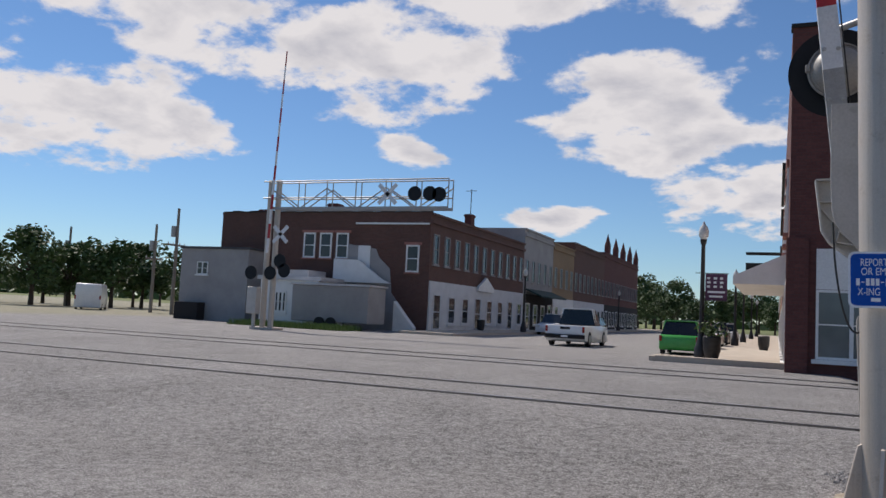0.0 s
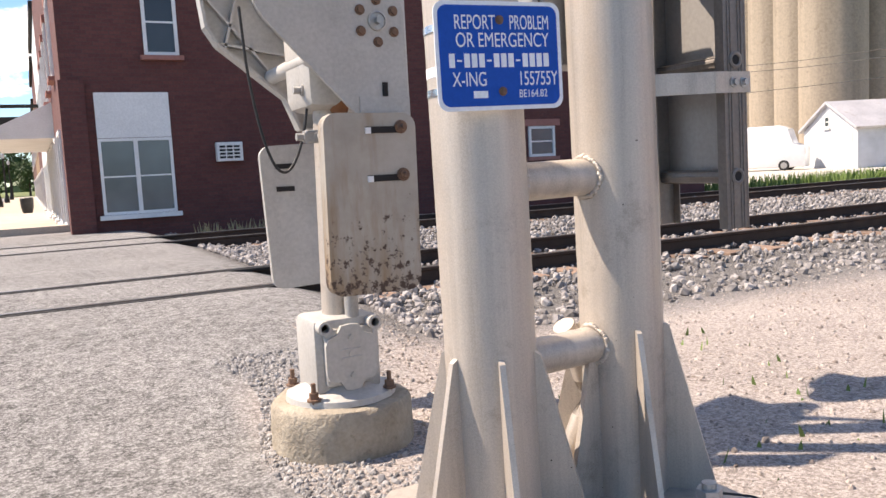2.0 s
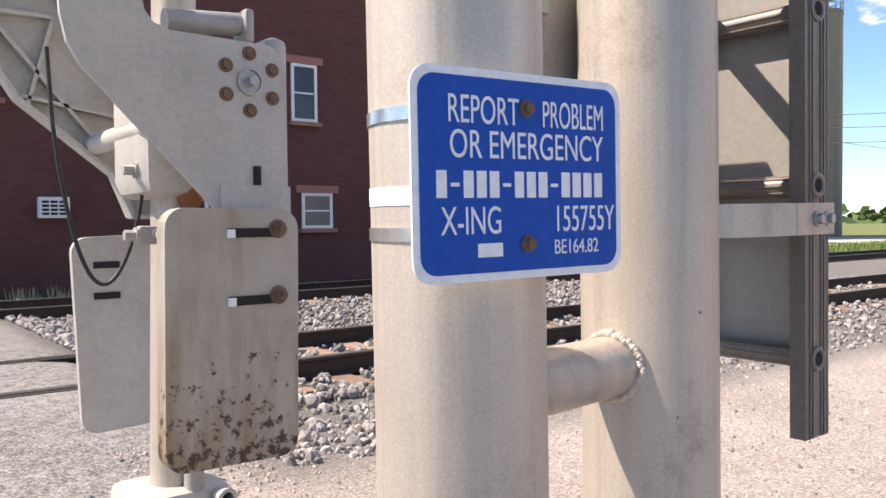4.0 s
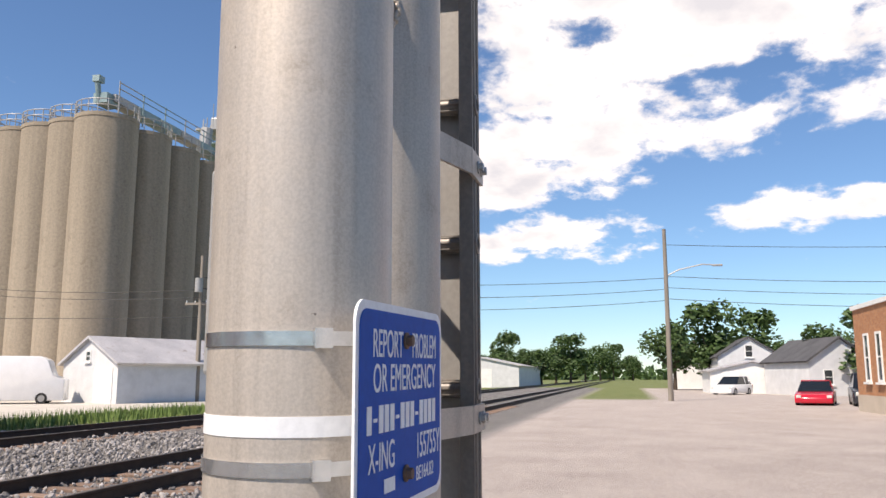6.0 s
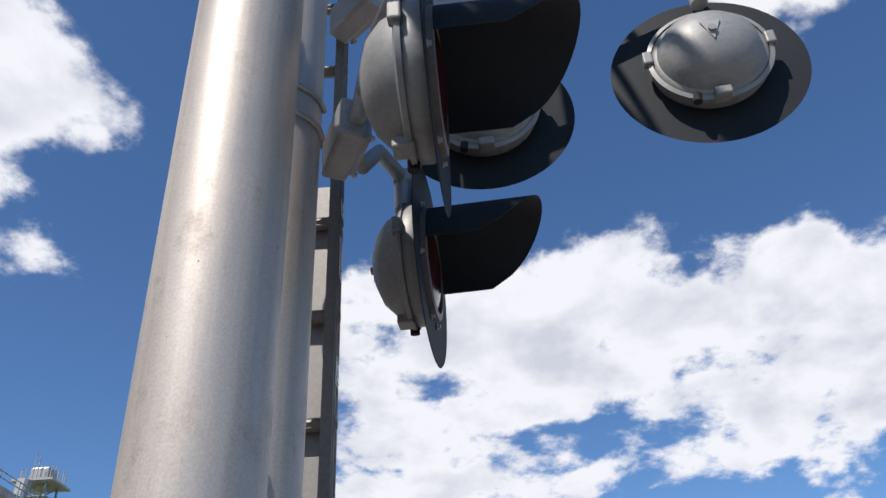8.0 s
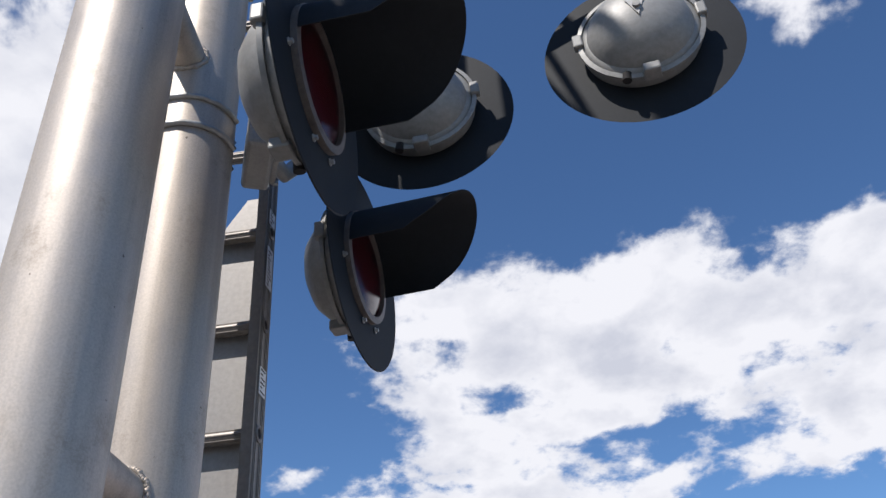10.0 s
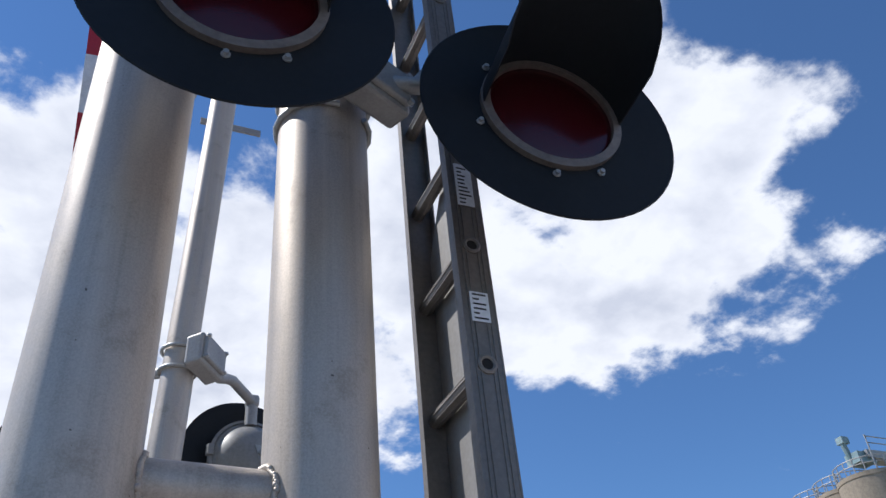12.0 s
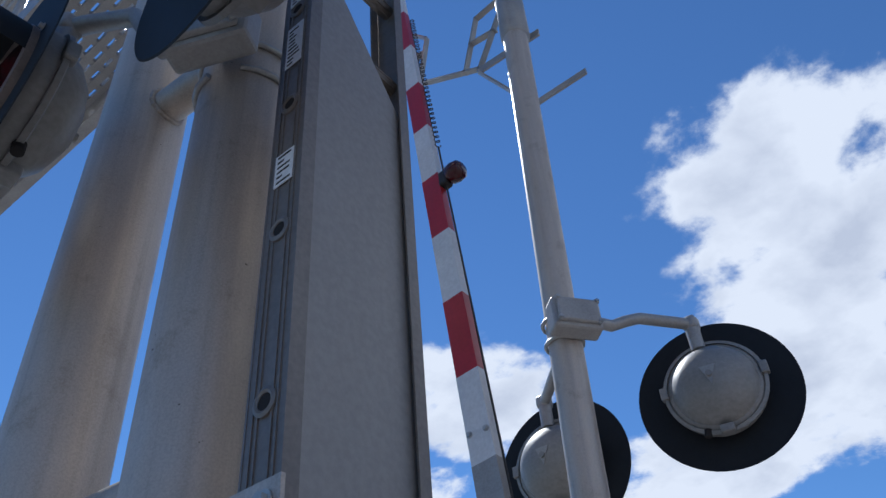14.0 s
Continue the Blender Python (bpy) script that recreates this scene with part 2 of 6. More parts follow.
surface("rusty_bolt", (0.14, 0.085, 0.06), (0.25, 0.15, 0.10), 0.75, 0.3, 30, 120, 0.3, 0.002)
surface("steel_bolt", (0.35, 0.35, 0.34), (0.5, 0.5, 0.49), 0.45, 0.6, 20, 90, 0.1, 0.001)
surface("band_steel", (0.55, 0.55, 0.55), (0.72, 0.72, 0.72), 0.22, 0.9, 12, 90, 0.05, 0.0006)
surface("lamp_black", (0.007, 0.009, 0.012), (0.012, 0.015, 0.019), 0.66, 0.0, 4, 60, 0.03, 0.001, spec=0.3)
surface("lamp_housing", (0.2, 0.195, 0.185), (0.3, 0.295, 0.28), 0.5, 0.15, 5, 70, 0.1, 0.001, (0.22, 0.22, 0.22), (0.6, 0.75))
surface("sign_blue", (0.001, 0.07, 0.36), (0.002, 0.083, 0.42), 0.6, 0.0, 5, 80, 0.01, 0.0005, spec=0.2)
surface("sign_white", (0.74, 0.76, 0.78), (0.82, 0.83, 0.84), 0.4, 0.0, 5, 80, 0.01, 0.0005)
surface("concrete", (0.25, 0.21, 0.155), (0.41, 0.36, 0.285), 0.9, 0.0, 7, 60, 0.8, 0.012, (0.22, 0.19, 0.14), (0.58, 0.68))
surface("pavement_concrete", (0.42, 0.36, 0.29), (0.52, 0.45, 0.37), 0.9, 0.0, 0.8, 30, 0.3, 0.004, (0.3, 0.26, 0.2), (0.6, 0.75))
surface("rail_rust", (0.028, 0.018, 0.014), (0.06, 0.038, 0.028), 0.75, 0.2, 6, 60, 0.2, 0.002)
surface("rail_head", (0.20, 0.18, 0.17), (0.34, 0.31, 0.29), 0.35, 0.8, 6, 60, 0.1, 0.001)
surface("tie_wood", (0.14, 0.095, 0.07), (0.30, 0.20, 0.145), 0.9, 0.0, 5, 40, 0.4, 0.006, per_object=0.2, stretch=(6, 1, 1))
surface("white_paint", (0.66, 0.66, 0.64), (0.8, 0.8, 0.78), 0.6, 0.0, 1.2, 30, 0.1, 0.002)
surface("grey_render", (0.26, 0.25, 0.25), (0.36, 0.35, 0.34), 0.85, 0.0, 0.7, 20, 0.2, 0.004)
surface("brick_soot", (0.05, 0.03, 0.025), (0.08, 0.05, 0.04), 0.9)
surface("roof_dark", (0.05, 0.05, 0.055), (0.09, 0.09, 0.095), 0.85, 0.0, 1.0, 14, 0.3, 0.01)
surface("roof_tin", (0.42, 0.41, 0.42), (0.62, 0.60, 0.60), 0.5, 0.3, 0.7, 14, 0.2, 0.006, (0.3, 0.24, 0.2), (0.58, 0.7))
surface("silo_concrete", (0.19, 0.158, 0.118), (0.38, 0.32, 0.245), 0.9, 0.0, 0.55, 6, 0.2, 0.01, (0.17, 0.135, 0.095), (0.6, 0.75), stretch=(1, 1, 0.05))
surface("machine_green", (0.16, 0.24, 0.25), (0.3, 0.38, 0.38), 0.5, 0.3, 0.8, 8, 0.1, 0.002)
surface("machine_yellow", (0.45, 0.38, 0.18), (0.55, 0.48, 0.25), 0.5, 0.2, 0.8, 8, 0.1, 0.002)
surface("black_iron", (0.012, 0.012, 0.013), (0.03, 0.03, 0.032), 0.5, 0.2, 8, 60, 0.1, 0.001)
surface("pole_wood", (0.17, 0.145, 0.12), (0.28, 0.25, 0.21), 0.9, 0.0, 2, 30, 0.4, 0.005, stretch=(3, 3, 0.2))
surface("bark", (0.05, 0.036, 0.026), (0.1, 0.075, 0.055), 0.95, 0.0, 2, 20, 0.6, 0.02)
surface("leaf", (0.028, 0.06, 0.012), (0.065, 0.12, 0.028), 0.65, 0.0, 0.7, 9, 0.1, 0.003)
surface("weeds", (0.07, 0.13, 0.025), (0.16, 0.23, 0.06), 0.75, 0.0, 1.5, 12, 0.1, 0.003)
surface("dry_grass", (0.32, 0.24, 0.12), (0.45, 0.36, 0.2), 0.85, 0.0, 1.5, 12, 0.1, 0.003)
surface("arm_red", (0.34, 0.012, 0.02), (0.43, 0.02, 0.03), 0.35, 0.0, 5, 60, 0.03, 0.001)
surface("arm_white", (0.6, 0.62, 0.64), (0.72, 0.74, 0.76), 0.35, 0.0, 5, 60, 0.03, 0.001)
surface("tyre", (0.012, 0.012, 0.012), (0.025, 0.025, 0.025), 0.85, 0.0, 10, 60, 0.2, 0.002)
surface("car_white", (0.72, 0.72, 0.72), (0.8, 0.8, 0.8), 0.2, 0.0, 2, 50, 0.01, 0.0005)
surface("car_green", (0.05, 0.30, 0.06), (0.07, 0.38, 0.08), 0.22, 0.0, 2, 50, 0.01, 0.0005)
surface("car_red", (0.42, 0.015, 0.03), (0.5, 0.02, 0.04), 0.2, 0.0, 2, 50, 0.01, 0.0005)
surface("car_dark", (0.02, 0.022, 0.028), (0.035, 0.037, 0.045), 0.2, 0.0, 2, 50, 0.01, 0.0005)
surface("banner", (0.07, 0.025, 0.06), (0.1, 0.04, 0.085), 0.7, 0.0, 3, 40, 0.05, 0.001)
surface("timber_siding", (0.50, 0.51, 0.52), (0.64, 0.65, 0.66), 0.7, 0.0, 1.5, 20, 0.1, 0.002)
surface("cable", (0.015, 0.015, 0.015), (0.03, 0.03, 0.03), 0.6, 0.0, 10, 60, 0.05, 0.001)
surface("pink_trim", (0.30, 0.13, 0.10), (0.38, 0.17, 0.14), 0.8, 0.0, 3, 30, 0.2, 0.003)
plain("orange_rust", (0.30, 0.12, 0.05), 0.8)
plain("tail_red", (0.3, 0.01, 0.01), 0.2)
plain("teal", (0.02, 0.16, 0.14), 0.5)
plain("awning_green", (0.02, 0.05, 0.045), 0.8)
# near black, for black parts and for the shade in holes, slots and grooves
plain("black_and_shade", (0.02, 0.018, 0.018), 0.9)
glass("window_glass", (0.05, 0.055, 0.06))
glass("blind_glass", (0.16, 0.19, 0.2), 0.12)
glass("car_glass", (0.015, 0.018, 0.02))
glass("red_lens", (0.05, 0.003, 0.006), 0.2)
surface("lens_ring", (0.13, 0.11, 0.1), (0.22, 0.19, 0.17), 0.5, 0.3, 10, 80, 0.05, 0.001)
glass("lamp_globe", (0.7, 0.7, 0.66), 0.15)
brickwork("brick_maroon", (0.105, 0.034, 0.03), (0.15, 0.05, 0.042), (0.09, 0.05, 0.045))
brickwork("brick_brown", (0.10, 0.047, 0.036), (0.15, 0.068, 0.05), (0.13, 0.1, 0.085))
brickwork("brick_tan", (0.26, 0.17, 0.09), (0.34, 0.23, 0.13), (0.28, 0.22, 0.16))
brickwork("brick_orange", (0.36, 0.15, 0.065), (0.50, 0.24, 0.11), (0.30, 0.22, 0.16), 0.22, 0.08, dark=(0.25, 0.11, 0.06))

# ---- mesh helpers ----
def box(bm, c, s, rot=None, bev=0.0):
    m = Matrix.Translation(c) @ (rot.to_4x4() if rot else Matrix()) @ Matrix.Diagonal((*s, 1))
    r = bmesh.ops.create_cube(bm, size=1, matrix=m)
    if bev:
        es = list({e for v in r["verts"] for e in v.link_edges})
        bmesh.ops.bevel(bm, geom=es, offset=bev, segments=2, affect="EDGES", profile=0.5)
    return r["verts"]


def span(bm, x0, x1, y0, y1, z0, z1, bev=0.0):
    return box(bm, ((x0 + x1) / 2, (y0 + y1) / 2, (z0 + z1) / 2), (abs(x1 - x0), abs(y1 - y0), abs(z1 - z0)), None, bev)


def cyl(bm, a, b, r, r2=None, seg=20, caps=True):
    a, b = Vector(a), Vector(b)
    d = b - a
    q = d.to_track_quat("Z", "Y").to_matrix().to_4x4()
    return bmesh.ops.create_cone(bm, cap_ends=caps, segments=seg, radius1=r, radius2=r if r2 is None else r2, depth=d.length, matrix=Matrix.Translation((a + b) / 2) @ q)["verts"]


def pipe(bm, pts, r, seg=10):
    """A bent tube through pts."""
    pts = [Vector(p) for p in pts]
    rings = []
    for i, p in enumerate(pts):
        d = (pts[min(i + 1, len(pts) - 1)] - pts[max(i - 1, 0)]).normalized()
        q = d.to_track_quat("Z", "Y")
        rings.append([bm.verts.new(p + q @ Vector((r * math.cos(2 * math.pi * k / seg), r * math.sin(2 * math.pi * k / seg), 0))) for k in range(seg)])
    for a, b in zip(rings, rings[1:]):
        for k in range(seg):
            bm.faces.new((a[k], a[(k + 1) % seg], b[(k + 1) % seg], b[k]))
    bm.faces.new(rings[0][::-1])
    bm.faces.new(rings[-1])


def lathe(bm, profile, m=None, seg=32, ring=False):
    """A turned shape: (radius, height) from bottom to top round the z axis, then placed by m."""
    m = m or Matrix()
    rings = [[bm.verts.new(m @ Vector((r * math.cos(2 * math.pi * k / seg), r * math.sin(2 * math.pi * k / seg), z))) for k in range(seg)] for r, z in profile]
    for a, b in zip(rings, rings[1:] + (rings[:1] if ring else [])):
        for k in range(seg):
            bm.faces.new((a[k], a[(k + 1) % seg], b[(k + 1) % seg], b[k]))
    if not ring:
        bm.faces.new(rings[0][::-1])
        bm.faces.new(rings[-1])


def plate(bm, outline, thick, m):
    """A flat plate: an outline in its own plane (u, v), thick along its normal, placed by m."""
    lo = [bm.verts.new(m @ Vector((u, v, -thick / 2))) for u, v in outline]
    hi = [bm.verts.new(m @ Vector((u, v, thick / 2))) for u, v in outline]
    bm.faces.new(lo[::-1])
    bm.faces.new(hi)
    n = len(lo)
    for k in range(n):
        bm.faces.new((lo[k], lo[(k + 1) % n], hi[(k + 1) % n], hi[k]))


def rounded(w, h, r, seg=5):
    pts = []
    for cx, cy, a0 in ((w / 2 - r, h / 2 - r, 0), (-w / 2 + r, h / 2 - r, 90), (-w / 2 + r, -h / 2 + r, 180), (w / 2 - r, -h / 2 + r, 270)):
        for k in range(seg + 1):
            a = radians(a0 + 90 * k / seg)
            pts.append((cx + r * math.cos(a), cy + r * math.sin(a)))
    return pts


def hexbolt(bm, p, way, r, h):
    p, way = Vector(p), Vector(way).normalized()
    cyl(bm, p, p + way * h * 0.25, r * 1.5, seg=14)
    cyl(bm, p + way * h * 0.25, p + way * h, r, seg=6)


def part(name, bm, material, parent=None, label="", smooth=0.0):
    me = bpy.data.meshes.new(name)
    bmesh.ops.recalc_face_normals(bm, faces=bm.faces[:])
    bm.to_mesh(me)
    bm.free()
    if smooth:
        me.polygons.foreach_set("use_smooth", [True] * len(me.polygons))
        me.set_sharp_from_angle(angle=radians(smooth))
    me.materials.append(MATS[material])
    ob = new(name, me)
    if parent:
        ob.parent = parent
    if label:
        ob["label"] = label
    return ob


def thing(name, label, category, group="", at=None, kind=""):
    e = new(name)
    if at:
        e.matrix_world = at
    return tagged(e, label, category, group, kind)


def shell(name, material, label, category, kind="", smooth=0.0, fill=None):
    bm = bmesh.new()
    fill(bm)
    return tagged(part(name, bm, material, None, "", smooth), label, category, "", kind)


def B():
    return bmesh.new()


UP = Vector((0, 0, 1))
FACE_S = Matrix(((1, 0, 0, 0), (0, 0, -1, 0), (0, 1, 0, 0), (0, 0, 0, 1)))   # u along +x, v up, normal -y


# ---- ground ----
RAILS = (5.36, 6.865, 11.75, 13.255)


def step(a, b, v):
    k = min(1.0, max(0.0, (v - a) / (b - a)))
    return k * k * (3 - 2 * k)


def ground_z(x, y):
    road = -0.24 + 0.228 * step(1.6, 4.6, y) - 0.44 * step(15.5, 30, y)
    stone = -0.25 + 0.06 * step(3.0, 4.6, y) - 0.16 * step(14, 20, y)
    return road + (stone - road) * step(1.0, 1.9, x)


def ground():
    xs = sorted({*np.linspace(-8, 10, 73).round(3), *np.linspace(-60, 120, 61).round(2), -2500, -1200, -500, -250, -120, 180, 300, 600, 1200, 2500})
    ys = sorted({*np.linspace(-6, 20, 105).round(3), *np.linspace(-60, 160, 56).round(2), -2500, -1200, -500, -200, 250, 500, 1200, 2500})
    bm = B()
    grid = [[bm.verts.new((x, y, ground_z(x, y))) for y in ys] for x in xs]
    for i in range(len(xs) - 1):
        for j in range(len(ys) - 1):
            bm.faces.new((grid[i][j], grid[i + 1][j], grid[i + 1][j + 1], grid[i][j + 1]))
    m, nt, b = nodes("ground_mix")
    co, sep = nt.nodes.new("ShaderNodeTexCoord"), nt.nodes.new("ShaderNodeSeparateXYZ")
    nt.links.new(co.outputs["Object"], sep.inputs[0])
    wob = tex_noise(nt, 1.1, 6, 0.6)

    def edge(axis, lo, hi, amount=1.2):
        w = nt.nodes.new("ShaderNodeMath")
        w.operation = "MULTIPLY_ADD"
        nt.links.new(wob, w.inputs[0])
        w.inputs[1].default_value = amount
        nt.links.new(sep.outputs[axis], w.inputs[2])
        r = nt.nodes.new("ShaderNodeMapRange")
        nt.links.new(w.outputs[0], r.inputs["Value"])
        r.inputs["From Min"].default_value, r.inputs["From Max"].default_value = lo + amount * 0.5, hi + amount * 0.5
        return r.outputs[0]

    def mul(p, q):
        w = nt.nodes.new("ShaderNodeMath")
        w.operation = "MULTIPLY"
        nt.links.new(p, w.inputs[0])
        nt.links.new(q, w.inputs[1])
        return w.outputs[0]

    def inv(p):
        w = nt.nodes.new("ShaderNodeMath")
        w.operation = "SUBTRACT"
        w.inputs[0].default_value = 1.0
        nt.links.new(p, w.inputs[1])
        return w.outputs[0]

    chip, fine, blot, clump = tex_noise(nt, 58, 4, 0.8), tex_noise(nt, 190, 2, 0.7), tex_noise(nt, 0.55, 7, 0.66), tex_noise(nt, 14, 5, 0.75)
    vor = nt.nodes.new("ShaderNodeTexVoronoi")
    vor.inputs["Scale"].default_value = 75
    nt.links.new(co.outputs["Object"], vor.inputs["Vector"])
    asphalt = mixed(nt, 0.6, ramp(nt, blot, [(0.36, (0.09, 0.086, 0.083)), (0.5, (0.23, 0.22, 0.212)), (0.64, (0.36, 0.345, 0.335))]), ramp(nt, chip, [(0.42, (0.018, 0.017, 0.017)), (0.5, (0.22, 0.21, 0.204)), (0.58, (0.74, 0.71, 0.69))]))
    asphalt = mixed(nt, 0.4, asphalt, ramp(nt, clump, [(0.38, (0.05, 0.048, 0.046)), (0.62, (0.42, 0.41, 0.39))]))
    crack = nt.nodes.new("ShaderNodeTexVoronoi")
    crack.feature = "DISTANCE_TO_EDGE"
    crack.inputs["Scale"].default_value = 0.33
    warp = nt.nodes.new("ShaderNodeVectorMath")
    warp.operation = "MULTIPLY_ADD"
    nt.links.new(tex_noise(nt, 1.4, 5, 0.6), warp.inputs[0])
    warp.inputs[1].default_value = (1.6, 1.6, 0)
    nt.links.new(co.outputs["Object"], warp.inputs[2])
    nt.links.new(warp.outputs[0], crack.inputs["Vector"])
    asphalt = mixed(nt, ramp(nt, crack.outputs["Distance"], [(0.0, (0.35, 0.35, 0.35)), (0.006, (0, 0, 0))]), asphalt, (0.035, 0.034, 0.033))
    lot = mixed(nt, 0.55, ramp(nt, blot, [(0.36, (0.27, 0.228, 0.202)), (0.64, (0.44, 0.382, 0.345))]), ramp(nt, chip, [(0.4, (0.12, 0.105, 0.095)), (0.5, (0.42, 0.365, 0.33)), (0.6, (0.72, 0.65, 0.6))]))
    # ballast cells: pale middles, edges painted dark for the shade between stones
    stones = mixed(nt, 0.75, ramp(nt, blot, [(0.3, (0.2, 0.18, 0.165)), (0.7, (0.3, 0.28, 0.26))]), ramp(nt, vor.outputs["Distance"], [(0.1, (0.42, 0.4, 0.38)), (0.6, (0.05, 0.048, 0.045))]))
    field = mixed(nt, 0.5, ramp(nt, blot, [(0.35, (0.09, 0.13, 0.035)), (0.65, (0.2, 0.2, 0.08))]), ramp(nt, chip, [(0.3, (0.06, 0.09, 0.02)), (0.7, (0.2, 0.22, 0.09))]))
    pale = ramp(nt, blot, [(0.3, (0.46, 0.42, 0.36)), (0.7, (0.6, 0.56, 0.5))])
    east = edge(0, 0.02, 0.2, 0.35)                       # asphalt ends beside the signal
    cross = mul(edge(1, 2.9, 3.6, 0.5), inv(edge(1, 14.6, 15.6, 0.5)))
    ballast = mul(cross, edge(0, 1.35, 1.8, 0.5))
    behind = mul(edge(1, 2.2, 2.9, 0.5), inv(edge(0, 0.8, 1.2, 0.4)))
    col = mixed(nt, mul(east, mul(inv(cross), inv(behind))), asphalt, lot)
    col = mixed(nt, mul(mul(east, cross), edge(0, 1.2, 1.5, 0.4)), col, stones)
    far_e = mul(edge(0, 17, 18, 1.0), edge(1, 14.6, 15.6, 1.0))
    col = mixed(nt, far_e, col, mixed(nt, mul(edge(1, 21.5, 23, 2.0), inv(edge(0, 70, 74, 4))), field, pale))
    col = mixed(nt, mul(edge(0, 52, 56, 2.0), mul(edge(1, -2.5, -1.5, 1.0), inv(edge(1, 2.6, 3.6, 0.7)))), col, field)
    col = mixed(nt, edge(1, -40, -46, 4), col, field)
    col = mixed(nt, inv(edge(0, -46, -40, 6)), col, mixed(nt, 0.5, field, lot))
    col = mixed(nt, edge(1, 150, 170, 6), col, field)
    col = mixed(nt, edge(0, 105, 112, 6), col, field)
    nt.links.new(col, b.inputs["Base Color"])
    b.inputs["Roughness"].default_value = 0.92
    b.inputs["Specular IOR Level"].default_value = 0.3
    hb = nt.nodes.new("ShaderNodeMath")
    hb.operation = "ADD"
    nt.links.new(chip, hb.inputs[0])
    nt.links.new(fine, hb.inputs[1])
    bump(nt, b, hb.outputs[0], 0.8, 0.013)
    return tagged(part("ground", bm, "ground_mix", None, "", 40), "worn grey asphalt crossing, gravel lot and ballast", "ground", "", "structure")


ground()


def rail_line(y, k):
    t = thing("railway_rail", "rusty brown steel rail with a worn head", "rail", "rails of the crossing")
    bm = B()
    for x0, x1 in ((-300, 400),):
        prof = [(-0.07, -0.17), (0.07, -0.17), (0.07, -0.155), (0.012, -0.135), (0.012, -0.045), (0.036, -0.03), (0.036, -0.006), (-0.036, -0.006), (-0.036, -0.03), (-0.012, -0.045), (-0.012, -0.135), (-0.07, -0.155)]
        plate(bm, prof, x1 - x0, Matrix(((0, 0, 1, (x0 + x1) / 2), (1, 0, 0, y), (0, 1, 0, 0), (0, 0, 0, 1))))
    part("rail_body", bm, "rail_rust", t)
    bm = B()
    span(bm, -300, 400, y - 0.03, y + 0.03, -0.006, 0.002)
    part("rail_head", bm, "rail_head", t, "shiny worn rail head")


for k, y in enumerate(RAILS):
    rail_line(y, k)


def flangeways():
    # no grooves are cut: near-black strips on the asphalt give their shade
    bm = B()
    for y in RAILS:
        for s in (-1, 1):
            span(bm, -60, 1.5, y + s * 0.07 - 0.03, y + s * 0.07 + 0.03, -0.03, -0.007)
    tagged(part("flangeway", bm, "black_and_shade"), "dark grooves beside the rails in the asphalt", "groove", "", "structure")


flangeways()


def ties():
    me = None
    parents = [tagged(thing("track_bed", "weathered brown timber sleepers in grey ballast", "sleepers"), "", "", "", "structure") for _ in range(2)]
    for j, (ya, yb) in enumerate((RAILS[:2], RAILS[2:])):
        for i in range(70 if j == 0 else 40):
            x = 2.0 + i * 0.52
            if me is None:
                bm = B()
                box(bm, (0, 0, 0), (0.23, 2.6, 0.16), None, 0.012)
                first = part("sleeper", bm, "tie_wood", parents[j])
                me = first.data
                ob = first
            else:
                ob = new("sleeper", me)
                ob.parent = parents[j]
            ob.matrix_local = pose(x + random.uniform(-0.03, 0.03), (ya + yb) / 2 + random.uniform(-0.05, 0.05), -0.245 + random.uniform(-0.012, 0.012), 0, random.uniform(-1, 1), random.uniform(-1.2, 1.2))


ties()


def pavement(name, x0, x1, y0, y1, label):
    t = thing(name, label, "pavement", "", None, "structure")
    bm = B()
    ys = np.linspace(y0, y1, max(2, int((y1 - y0) / 1.6)))
    for a, b2 in zip(ys, ys[1:]):
        zs = [ground_z(-3.0, a), ground_z(-3.0, b2)]
        g = 0.012
        c = [(x0, a + g), (x1, a + g), (x1, b2 - g), (x0, b2 - g)]
        vs = [bm.verts.new((x, y, zs[0 if y < (a + b2) / 2 else 1] + 0.15)) for x, y in c] + [bm.verts.new((x, y, zs[0 if y < (a + b2) / 2 else 1] - 0.2)) for x, y in c]
        bm.faces.new(vs[:4])
        for k in range(4):
            bm.faces.new((vs[k], vs[4 + k], vs[4 + (k + 1) % 4], vs[(k + 1) % 4]))
    part("paving_slabs", bm, "pavement_concrete", t)
    bm = B()
    for a, b2 in zip(ys, ys[1:]):
        for x in (x0 - 0.08, x1 + 0.08):
            z = (ground_z(-3.0, a) + ground_z(-3.0, b2)) / 2
            span(bm, x - 0.075, x + 0.075, a, b2, z - 0.2, z + 0.152)
    part("kerb", bm, "pavement_concrete", t)


pavement("pavement_east", -3.1, -0.02, 17.6, 140, "sunlit tan concrete pavement with joints")
pavement("pavement_west", -21.0, -17.8, 40, 140, "shaded concrete pavement along the shops")


